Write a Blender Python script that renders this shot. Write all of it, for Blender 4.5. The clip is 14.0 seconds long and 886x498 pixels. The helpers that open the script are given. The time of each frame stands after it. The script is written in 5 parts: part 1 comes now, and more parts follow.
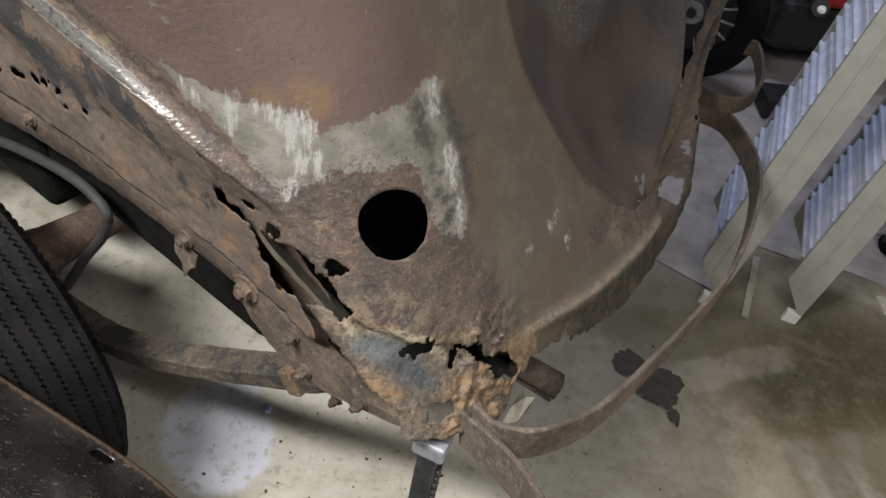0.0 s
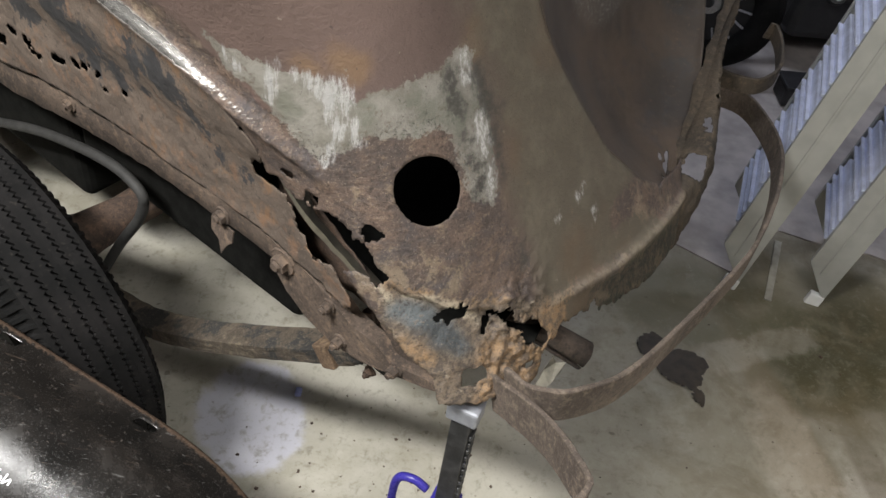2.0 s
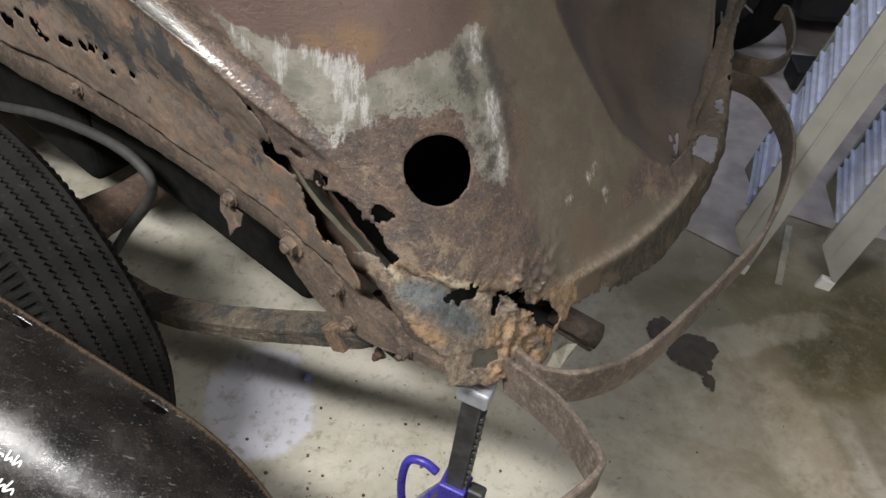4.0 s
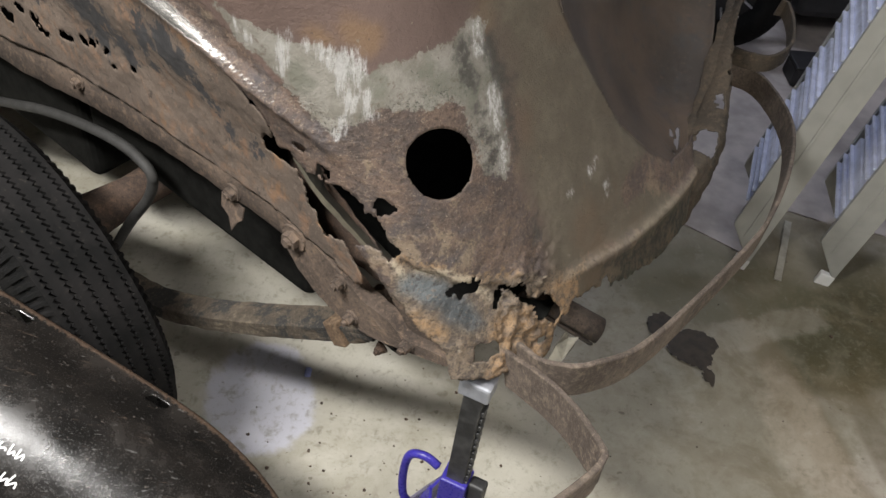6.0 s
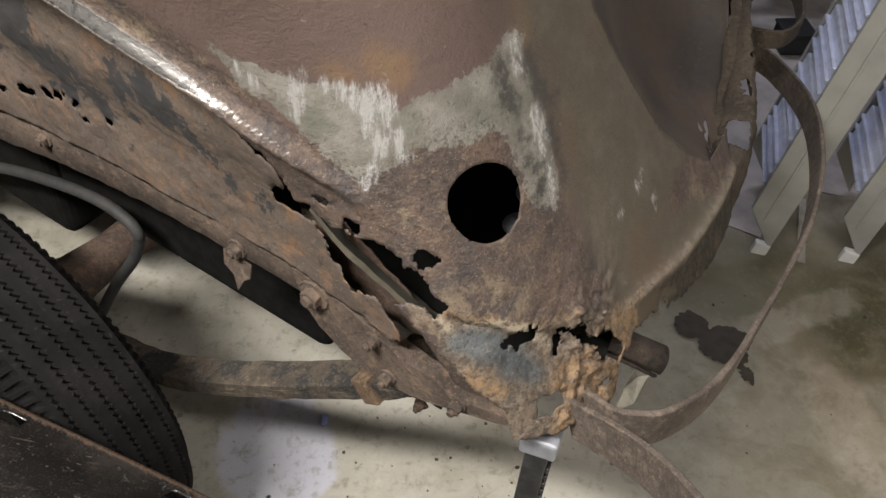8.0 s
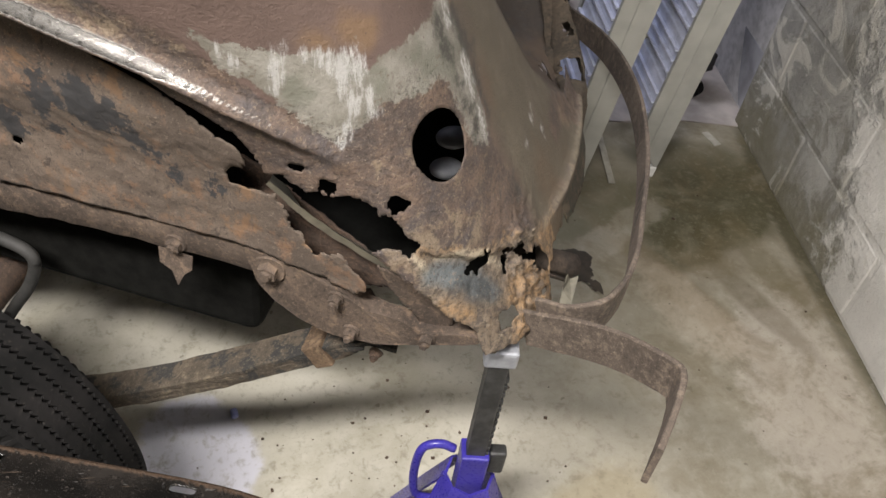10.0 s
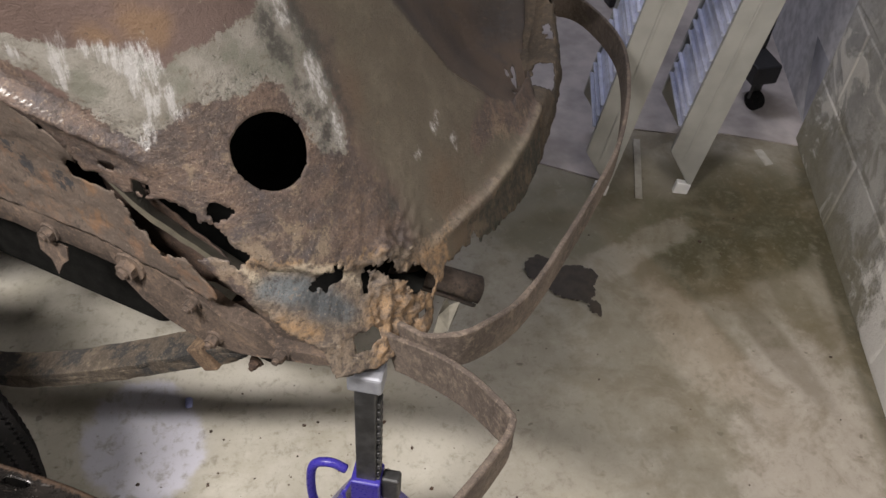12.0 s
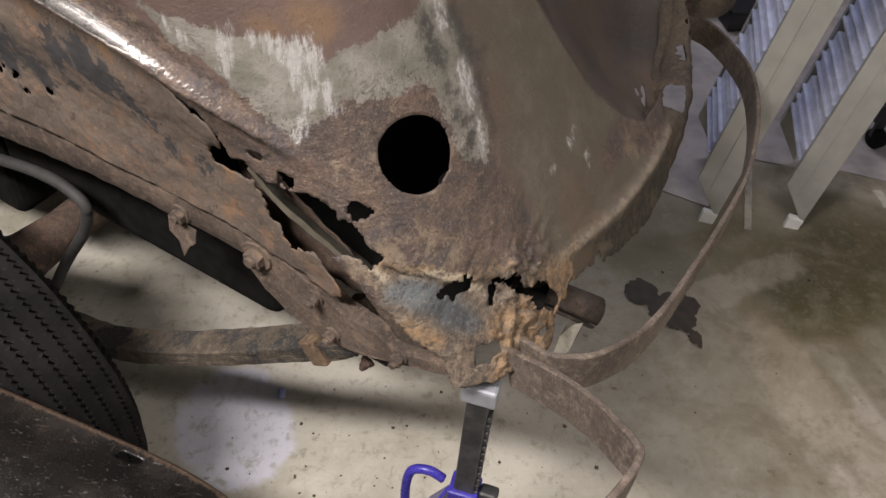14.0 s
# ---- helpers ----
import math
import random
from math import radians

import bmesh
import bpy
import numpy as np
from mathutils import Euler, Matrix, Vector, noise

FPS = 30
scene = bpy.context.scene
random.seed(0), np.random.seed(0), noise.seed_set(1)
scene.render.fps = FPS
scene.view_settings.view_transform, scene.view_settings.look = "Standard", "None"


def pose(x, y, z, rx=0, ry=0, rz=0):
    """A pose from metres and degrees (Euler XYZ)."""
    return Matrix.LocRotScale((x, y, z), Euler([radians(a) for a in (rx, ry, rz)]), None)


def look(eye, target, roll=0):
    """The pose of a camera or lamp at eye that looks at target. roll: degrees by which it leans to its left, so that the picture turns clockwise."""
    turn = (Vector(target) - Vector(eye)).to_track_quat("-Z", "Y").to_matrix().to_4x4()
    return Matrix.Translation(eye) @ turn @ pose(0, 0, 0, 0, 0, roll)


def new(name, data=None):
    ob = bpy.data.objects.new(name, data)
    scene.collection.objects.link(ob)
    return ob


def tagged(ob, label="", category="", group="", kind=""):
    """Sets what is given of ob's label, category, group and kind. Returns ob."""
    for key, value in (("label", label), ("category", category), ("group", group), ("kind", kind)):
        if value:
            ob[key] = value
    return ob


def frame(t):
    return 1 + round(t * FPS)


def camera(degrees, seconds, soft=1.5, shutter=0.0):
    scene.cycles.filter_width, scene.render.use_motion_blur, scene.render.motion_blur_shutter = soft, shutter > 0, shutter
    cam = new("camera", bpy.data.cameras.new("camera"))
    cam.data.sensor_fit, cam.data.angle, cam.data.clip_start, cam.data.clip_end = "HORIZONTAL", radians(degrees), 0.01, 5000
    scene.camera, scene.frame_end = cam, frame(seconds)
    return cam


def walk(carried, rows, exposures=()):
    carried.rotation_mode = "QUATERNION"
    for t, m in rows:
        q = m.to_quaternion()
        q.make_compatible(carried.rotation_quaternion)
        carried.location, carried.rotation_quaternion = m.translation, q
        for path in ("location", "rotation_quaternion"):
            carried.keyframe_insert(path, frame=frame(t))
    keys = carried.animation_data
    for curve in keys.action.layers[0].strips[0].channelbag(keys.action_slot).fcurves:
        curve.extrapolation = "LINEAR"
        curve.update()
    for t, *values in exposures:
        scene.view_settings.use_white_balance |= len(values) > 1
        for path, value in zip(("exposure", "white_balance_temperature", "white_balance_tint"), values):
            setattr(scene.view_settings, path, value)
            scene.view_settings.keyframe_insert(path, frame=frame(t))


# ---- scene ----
cam = camera(53.9, 14.0)
PATH = [
    (0, (0.175, 0.107, 1.473), (0.384, 1.494, 0.047), 10.9),
    (0.5, (0.157, 0.085, 1.481), (0.343, 1.503, 0.082), 9.5),
    (1, (0.155, 0.074, 1.475), (0.315, 1.488, 0.07), 9.0),
    (1.5, (0.157, 0.063, 1.466), (0.323, 1.465, 0.05), 8.6),
    (2, (0.158, 0.056, 1.46), (0.328, 1.453, 0.04), 9.0),
    (2.5, (0.157, 0.053, 1.455), (0.326, 1.441, 0.025), 9.0),
    (3, (0.158, 0.056, 1.45), (0.316, 1.439, 0.014), 8.4),
    (5.5, (0.15, 0.047, 1.446), (0.304, 1.427, 0.006), 8.7),
    (6, (0.151, 0.049, 1.445), (0.312, 1.426, 0.003), 8.6),
    (6.5, (0.149, 0.048, 1.444), (0.316, 1.422, 0.001), 8.8),
    (7, (0.142, 0.048, 1.441), (0.309, 1.417, -0.007), 9.0),
    (7.5, (0.126, 0.088, 1.413), (0.27, 1.448, -0.046), 5.8),
    (8, (0.083, 0.182, 1.388), (0.314, 1.541, -0.061), 4.8),
    (8.5, (-0.053, 0.189, 1.386), (0.579, 1.459, -0.025), 7.6),
    (8.7, (-0.106, 0.174, 1.393), (0.609, 1.395, -0.021), 9.0),
    (10.8, (-0.144, 0.12, 1.406), (0.612, 1.313, -0.01), 8.8),
    (11, (-0.086, 0.108, 1.409), (0.661, 1.299, -0.013), 7.0),
    (11.5, (0.111, 0.092, 1.397), (0.707, 1.333, -0.054), 7.9),
    (12, (0.174, 0.099, 1.393), (0.623, 1.396, -0.062), 4.9),
    (12.5, (0.185, 0.109, 1.4), (0.567, 1.445, -0.038), 3.9),
    (13, (0.178, 0.104, 1.39), (0.528, 1.447, -0.05), 3.8),
    (13.5, (0.149, 0.117, 1.384), (0.46, 1.458, -0.067), 4.6),
    (14, (0.114, 0.128, 1.381), (0.409, 1.47, -0.073), 5.3),
]
EXPOSURES = [(0, 0.02, 6320, 9), (7, 0.04, 6420, 10), (8, -0.02, 6560, 11), (8.5, 0.05, 6650, 12), (11, 0.20, 6550, 11), (12.2, -0.07, 6560, 15), (14, -0.06, 6600, 16)]
walk(cam, [(t, look(eye, target, roll)) for t, eye, target, roll in PATH], EXPOSURES)

# ---------------------------------------------------------------- light
world = bpy.data.worlds.new("garage_air")
world.use_nodes = True
world.node_tree.nodes["Background"].inputs[0].default_value = (0.60, 0.66, 0.80, 1)
world.node_tree.nodes["Background"].inputs[1].default_value = 0.003
scene.world = world


def ceiling_lamp(name, at, yaw, length, power, colour):
    """A long area lamp under the ceiling, shining down; serves the fluorescent tubes and the fill."""
    data = bpy.data.lights.new(name, "AREA")
    data.shape, data.size, data.size_y, data.energy, data.color = "RECTANGLE", length, 0.20, power, colour
    ob = new(name, data)
    ob.matrix_world = Matrix.Translation(at) @ pose(0, 0, 0, 0, 0, yaw)
    return ob


ceiling_lamp("tube_light_front", (-0.90, 0.19, 2.36), 156, 1.0, 98, (1.0, 0.97, 0.925))
# added fill for the block wall and right floor, no known tube
ceiling_lamp("fill_light_wall", (0.72, -0.26, 2.36), 156, 1.0, 22, (1.0, 0.975, 0.94))
ceiling_lamp("tube_light_far", (0.75, 2.75, 2.36), 0, 1.2, 20, (0.80, 0.85, 1.0))


# ---------------------------------------------------------------- material helpers
def smooth(x, a, b):
    t = np.clip((x - a) / (b - a), 0, 1)
    return t * t * (3 - 2 * t)


class Mat:
    """A small builder of node materials."""

    def __init__(self, name):
        self.m = bpy.data.materials.new(name)
        self.m.use_nodes = True
        self.t = self.m.node_tree
        self.b = self.t.nodes["Principled BSDF"]
        self.pos = self.t.nodes.new("ShaderNodeNewGeometry").outputs["Position"]

    def put(self, sock, v):
        if isinstance(v, (int, float, tuple)):
            sock.default_value = v if not (isinstance(v, tuple) and len(v) == 3 and len(sock.default_value) == 4) else (*v, 1)
        else:
            self.t.links.new(v, sock)

    def math(self, op, a, b=0.0, clamp=False):
        n = self.t.nodes.new("ShaderNodeMath")
        n.operation, n.use_clamp = op, clamp
        self.put(n.inputs[0], a)
        self.put(n.inputs[1], b)
        return n.outputs[0]

    def noise(self, scale, detail=4, rough=0.6, vec=None, stretch=None, dist=0.0):
        n = self.t.nodes.new("ShaderNodeTexNoise")
        n.inputs["Scale"].default_value, n.inputs["Detail"].default_value = scale, detail
        n.inputs["Roughness"].default_value, n.inputs["Distortion"].default_value = rough, dist
        v = vec or self.pos
        if stretch:
            mp = self.t.nodes.new("ShaderNodeMapping")
            mp.inputs["Rotation"].default_value = [radians(a) for a in stretch[3:6]] if len(stretch) > 3 else (0, 0, 0)
            mp.inputs["Scale"].default_value = stretch[:3]
            self.t.links.new(v, mp.inputs[0])
            v = mp.outputs[0]
        self.t.links.new(v, n.inputs["Vector"])
        return n.outputs["Fac"]

    def ramp(self, f, a, b, lo=0.0, hi=1.0):
        n = self.t.nodes.new("ShaderNodeMapRange")
        n.interpolation_type = "SMOOTHSTEP"
        self.put(n.inputs[0], f)
        for k, v in zip((1, 2, 3, 4), (a, b, lo, hi)):
            n.inputs[k].default_value = v
        return n.outputs[0]

    def mix(self, f, a, b):
        n = self.t.nodes.new("ShaderNodeMix")
        n.data_type = "RGBA"
        self.put(n.inputs[0], f)
        self.put(n.inputs[6], a)
        self.put(n.inputs[7], b)
        return n.outputs[2]

    def attr(self, name):
        n = self.t.nodes.new("ShaderNodeAttribute")
        n.attribute_name = name
        return n.outputs["Fac"]

    def rand(self):
        return self.t.nodes.new("ShaderNodeObjectInfo").outputs["Random"]

    def zone(self, name, grain, amount=0.02, soft=0.004):
        """A mask whose edge follows the field of that name, frayed by a grain."""
        f = self.math("ADD", self.attr(name), self.math("MULTIPLY", self.math("SUBTRACT", grain, 0.5), amount * 2))
        return self.ramp(f, -soft, soft)

    def bump(self, height, strength=0.4, depth=0.002):
        n = self.t.nodes.new("ShaderNodeBump")
        n.inputs["Strength"].default_value, n.inputs["Distance"].default_value = strength, depth
        self.t.links.new(height, n.inputs["Height"])
        self.t.links.new(n.outputs[0], self.b.inputs["Normal"])

    def done(self, colour, rough=0.7, metal=0.0):
        self.put(self.b.inputs["Base Color"], colour)
        self.put(self.b.inputs["Roughness"], rough)
        self.put(self.b.inputs["Metallic"], metal)
        return self.m


def rust_material(name, dark=(0.060, 0.045, 0.036), mid=(0.132, 0.097, 0.074), bright=(0.200, 0.140, 0.098), paint=None, cover=0.62, rough=0.85):
    m = Mat(name)
    big, fine, grit = m.noise(9, 5), m.noise(60, 5, 0.7), m.noise(420, 3, 0.7)
    c = m.mix(m.ramp(big, 0.35, 0.65), dark, mid)
    c = m.mix(m.ramp(fine, 0.48, 0.72), c, bright)
    c = m.mix(m.ramp(grit, 0.5, 0.75, 0, 0.5), c, dark)
    if paint:
        f = m.ramp(m.math("ADD", m.math("MULTIPLY", m.noise(13, 6, 0.65), 0.75), m.math("MULTIPLY", fine, 0.25)), cover - 0.03, cover + 0.03)
        c = m.mix(f, c, paint)
    c = m.mix(m.ramp(m.noise(310, 3, 0.7), 0.42, 0.32, 0, 0.4), c, tuple(min(1, v * 1.6) for v in bright))
    pit = m.noise(170, 4, 0.75)
    c = m.mix(m.ramp(pit, 0.54, 0.66, 0, 0.65), c, tuple(v * 0.5 for v in dark))
    c = m.mix(m.ramp(pit, 0.44, 0.34, 0, 0.35), c, tuple(min(1, v * 1.35) for v in bright))
    m.bump(m.math("ADD", m.math("MULTIPLY", pit, -0.9), m.math("ADD", fine, m.math("MULTIPLY", grit, 0.5))), 0.75, 0.0025)
    return m.done(c, rough)


def plain_material(name, colour, rough=0.5, metal=0.0, var=0.25, scale=40, bump=0.15):
    m = Mat(name)
    n1, n2 = m.noise(scale, 4), m.noise(scale * 8, 3)
    c = m.mix(m.ramp(n1, 0.3, 0.7), tuple(v * (1 - var) for v in colour), tuple(min(1, v * (1 + var)) for v in colour))
    m.bump(m.math("ADD", n1, n2), bump, 0.001)
    return m.done(c, m.ramp(n2, 0.3, 0.7, max(0.02, rough - 0.08), rough + 0.08), metal)


def concrete_floor():
    m = Mat("stained_concrete")
    sep = m.t.nodes.new("ShaderNodeSeparateXYZ")
    m.t.links.new(m.pos, sep.inputs[0])
    x, y = sep.outputs[0], sep.outputs[1]
    cloud, mid, fine, grit = m.noise(2.6, 6, 0.62, dist=0.4), m.noise(13, 6, 0.68), m.noise(70, 5, 0.7), m.noise(420, 3, 0.7)

    # frayed oval mask, for the stains and for the painted pool of light
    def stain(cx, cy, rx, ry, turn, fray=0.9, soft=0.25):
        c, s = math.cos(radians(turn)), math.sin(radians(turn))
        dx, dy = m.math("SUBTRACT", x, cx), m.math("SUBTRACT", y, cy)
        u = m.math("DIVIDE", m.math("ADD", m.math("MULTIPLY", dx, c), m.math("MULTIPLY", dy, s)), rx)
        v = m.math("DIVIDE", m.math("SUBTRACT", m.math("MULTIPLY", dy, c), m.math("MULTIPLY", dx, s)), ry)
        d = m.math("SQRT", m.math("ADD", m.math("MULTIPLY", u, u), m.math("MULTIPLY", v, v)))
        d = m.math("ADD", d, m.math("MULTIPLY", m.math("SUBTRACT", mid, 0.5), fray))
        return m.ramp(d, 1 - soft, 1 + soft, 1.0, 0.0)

    c = m.mix(m.ramp(cloud, 0.34, 0.64), (0.365, 0.340, 0.270), (0.520, 0.495, 0.425))
    c = m.mix(m.ramp(mid, 0.42, 0.70, 0, 0.55), c, (0.56, 0.535, 0.47))
    # brown damp towards the wall, olive patch by the ramps, pale scrubbed places, a painted pool of light
    side = m.ramp(m.math("ADD", x, m.math("MULTIPLY", m.math("SUBTRACT", cloud, 0.5), 0.7)), 0.42, 0.95)
    c = m.mix(m.math("MULTIPLY", side, m.ramp(mid, 0.30, 0.70, 0.55, 0.90)), c, (0.190, 0.165, 0.115))
    for args, col, amt in (((1.30, 1.25, 0.27, 0.15, 5), (0.066, 0.060, 0.028), 0.92), ((1.20, 1.15, 0.17, 0.06, 15), (0.080, 0.070, 0.034), 0.85), ((1.36, 1.42, 0.16, 0.08, -20), (0.10, 0.09, 0.05), 0.7), ((0.95, 1.36, 0.24, 0.14, -10), (0.14, 0.13, 0.08), 0.7),
                           ((1.445, 1.06, 0.045, 0.50, -19.5), (0.070, 0.062, 0.034), 0.85), ((1.30, 1.02, 0.04, 0.20, -8), (0.13, 0.11, 0.06), 0.5), ((1.06, 1.02, 0.045, 0.30, 14), (0.16, 0.125, 0.07), 0.6),
                           ((1.13, 0.70, 0.13, 0.26, -22, 1.6), (0.52, 0.465, 0.41), 0.45), ((0.95, 1.22, 0.10, 0.045, 15, 1.5), (0.40, 0.36, 0.30), 0.5),
                           ((1.04, 0.97, 0.07, 0.17, 10, 1.6), (0.44, 0.37, 0.29), 0.42), ((1.20, 0.93, 0.035, 0.17, 8, 1.6), (0.10, 0.078, 0.042), 0.45), ((1.09, 1.27, 0.10, 0.04, 12, 1.5), (0.38, 0.35, 0.29), 0.5), ((0.55, 0.62, 0.16, 0.09, 20), (0.33, 0.28, 0.18), 0.6),
                           # cool light lying on the floor, put into the concrete's colour
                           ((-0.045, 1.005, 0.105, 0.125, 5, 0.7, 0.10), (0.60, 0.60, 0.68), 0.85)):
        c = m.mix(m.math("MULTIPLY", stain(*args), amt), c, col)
    blot = m.noise(6, 6, 0.7, dist=0.6)
    c = m.mix(m.math("MULTIPLY", side, m.ramp(blot, 0.46, 0.66, 0, 0.55)), c, (0.15, 0.118, 0.066))
    c = m.mix(m.math("MULTIPLY", side, m.ramp(m.noise(7, 6, 0.6, dist=0.5), 0.50, 0.72, 0, 0.22)), c, (0.46, 0.415, 0.335))
    mot = m.noise(34, 6, 0.72, dist=0.3)
    c = m.mix(m.ramp(mot, 0.50, 0.70, 0, 0.60), c, (0.20, 0.175, 0.125))
    c = m.mix(m.ramp(mot, 0.46, 0.28, 0, 0.14), c, (0.62, 0.59, 0.53))
    # grime and specks
    c = m.mix(m.ramp(fine, 0.55, 0.75, 0, 0.5), c, (0.22, 0.195, 0.14))
    c = m.mix(m.ramp(m.noise(38, 2, 0.4), 0.72, 0.75, 0, 0.55), c, (0.12, 0.10, 0.07))
    c = m.mix(m.ramp(grit, 0.62, 0.72, 0, 0.6), c, (0.13, 0.11, 0.08))
    m.bump(m.math("ADD", fine, m.math("MULTIPLY", grit, 0.6)), 0.25, 0.0012)
    return m.done(c, m.ramp(mid, 0.3, 0.7, 0.42, 0.68))


# ---------------------------------------------------------------- mesh helpers
def part(name, bm, material, parent=None, label="", shade=False):
    me = bpy.data.meshes.new(name)
    bm.to_mesh(me)
    bm.free()
    me.materials.append(material)
    if shade:
        me.shade_smooth()
    ob = new(name, me)
    if parent is not None:
        ob.parent = parent
    if label:
        tagged(ob, label)
    return ob


def thing(name, label, category, group="", kind=""):
    return tagged(new(name), label, category, group, kind)


def box_bm(lo, hi, bevel=0.0, m=None):
    bm = bmesh.new()
    bmesh.ops.create_cube(bm, size=1)
    for v in bm.verts:
        v.co = Vector([lo[i] + (v.co[i] + 0.5) * (hi[i] - lo[i]) for i in range(3)])
    if bevel:
        bmesh.ops.bevel(bm, geom=bm.edges, offset=bevel, segments=2, affect="EDGES", profile=0.5)
    if m is not None:
        bm.transform(m)
    return bm


def spline(points, n):
    """Catmull-Rom through the points, n samples a span."""
    p = [Vector(q) for q in points]
    p = [2 * p[0] - p[1], *p, 2 * p[-1] - p[-2]]
    out = []
    for i in range(1, len(p) - 2):
        for k in range(n):
            t = k / n
            out.append(0.5 * ((2 * p[i]) + (p[i + 1] - p[i - 1]) * t + (2 * p[i - 1] - 5 * p[i] + 4 * p[i + 1] - p[i + 2]) * t * t
                              + (3 * p[i] - p[i - 1] - 3 * p[i + 1] + p[i + 2]) * t ** 3))
    return out + [p[-2]]


def sweep_bm(path, profile, up=(0, 0, 1), closed=True, twist=None):
    """Sweeps a 2D profile (side, up) along a path. up: the profile's second axis, roughly."""
    bm = bmesh.new()
    rings = []
    n = len(path)
    for i, p in enumerate(path):
        d = (path[min(i + 1, n - 1)] - path[max(i - 1, 0)]).normalized()
        u = Vector(up(i / (n - 1)) if callable(up) else up)
        side = d.cross(u).normalized()
        u2 = side.cross(d).normalized()
        prof = profile(i / (n - 1)) if callable(profile) else profile
        rings.append([bm.verts.new(p + side * a + u2 * b) for a, b in prof])
    k = len(rings[0])
    for r0, r1 in zip(rings, rings[1:]):
        for j in range(k if closed else k - 1):
            bm.faces.new((r0[j], r0[(j + 1) % k], r1[(j + 1) % k], r1[j]))
    if closed:
        bm.faces.new(list(reversed(rings[0])))
        bm.faces.new(rings[-1])
    bmesh.ops.recalc_face_normals(bm, faces=bm.faces)
    return bm


def circle_profile(r, n=12):
    return [(r * math.cos(2 * math.pi * k / n), r * math.sin(2 * math.pi * k / n)) for k in range(n)]


def bar_profile(w, h, c=0.15):
    b = c * min(w, h)
    w, h = w / 2, h / 2
    return [(-w + b, -h), (w - b, -h), (w, -h + b), (w, h - b), (w - b, h), (-w + b, h), (-w, h - b), (-w, -h + b)]


def rough_up(bm, amount, scale, seed=0.0):
    for v in bm.verts:
        q = v.co * scale + Vector((seed, seed * 1.7, -seed))
        v.co += Vector((noise.noise(q), noise.noise(q + Vector((9, 0, 0))), noise.noise(q + Vector((0, 9, 0))))) * amount
    return bm


def fbm(x, z, scale, seed=0.0, octaves=4):
    return noise.fractal(Vector((x * scale + seed, seed * 0.37, z * scale - seed)), 0.8, 2.1, octaves)


def fbm3(p, scale, seed=0.0, octaves=4):
    return noise.fractal(Vector(p) * scale + Vector((seed, seed * 1.3, -seed)), 0.8, 2.1, octaves)


def cut_sheet(name, place, field, us, vs, material, parent, label="", fields=(), thick=0.0015, out=(0, -1, 0)):
    """A sheet over a grid in (u, v), kept where field > 0, its rim drawn onto field = 0. fields: named functions stored on the points."""
    du, dv = us[1] - us[0], vs[1] - vs[0]
    nu, nv = len(us), len(vs)
    g = np.array([[field(u, v) for v in vs] for u in us])
    gu, gv = np.gradient(g, du, dv)
    mag = np.maximum(np.hypot(gu, gv), 1e-6)
    shift = np.where(np.abs(g) < 0.62 * min(du, dv) * mag, -g / mag, 0.0)
    su = np.array(us)[:, None] + np.clip(shift * gu / mag, -0.5 * du, 0.5 * du)
    sv = np.array(vs)[None, :] + np.clip(shift * gv / mag, -0.5 * dv, 0.5 * dv)
    inside = g > -0.62 * min(du, dv) * mag
    centre = (g[:-1, :-1] + g[1:, :-1] + g[:-1, 1:] + g[1:, 1:]) / 4
    keep = (centre > 0) & inside[:-1, :-1] & inside[1:, :-1] & inside[:-1, 1:] & inside[1:, 1:]
    index, verts, uvs, faces = {}, [], [], []
    for i in range(nu - 1):
        for j in range(nv - 1):
            if keep[i, j]:
                f = []
                for a, b in ((i, j), (i + 1, j), (i + 1, j + 1), (i, j + 1)):
                    if (a, b) not in index:
                        index[a, b] = len(verts)
                        verts.append(place(su[a, b], sv[a, b]))
                        uvs.append((su[a, b], sv[a, b]))
                    f.append(index[a, b])
                faces.append(f)
    me = bpy.data.meshes.new(name)
    me.from_pydata(verts, [], faces)
    me.update()
    if len(me.polygons) and me.polygons[len(me.polygons) // 2].normal.dot(Vector(out)) < 0:
        me.flip_normals()
    for nm, fn in fields:
        me.attributes.new(nm, "FLOAT", "POINT").data.foreach_set("value", [fn(u, v) for u, v in uvs])
    me.materials.append(material)
    me.shade_smooth()
    ob = new(name, me)
    ob.parent = parent
    if label:
        tagged(ob, label)
    if thick:
        sol = ob.modifiers.new("thickness", "SOLIDIFY")
        sol.thickness, sol.offset = thick, -1
    return ob


def bolt_bm(at, axis, r=0.011, h=0.009, washer=0.017):
    """A hexagon head on a washer, facing along axis."""
    bm = bmesh.new()
    turn = Vector(axis).to_track_quat("Z", "Y").to_matrix().to_4x4()
    for rad, depth, z, seg in ((washer, 0.003, 0.0015, 16), (r, h, 0.003 + h / 2, 6), (r * 0.55, h * 0.6, 0.003 + h * 1.2, 10)):
        bmesh.ops.create_cone(bm, cap_ends=True, segments=seg, radius1=rad, radius2=rad * 0.93, depth=depth, matrix=Matrix.Translation((0, 0, z)))
    bm.transform(Matrix.Translation(at) @ turn)
    return rough_up(bm, 0.0012, 120)


# ---------------------------------------------------------------- the car's own axes: forward, outward, up from the rail's bolt
BOLT = Vector((0.064, 0.838, 0.0))
FWD, OUT = Vector((-0.763, 0.646, 0)), Vector((-0.646, -0.763, 0))


def on_car(f, o, z):
    return BOLT + FWD * f + OUT * o + Vector((0, 0, z))

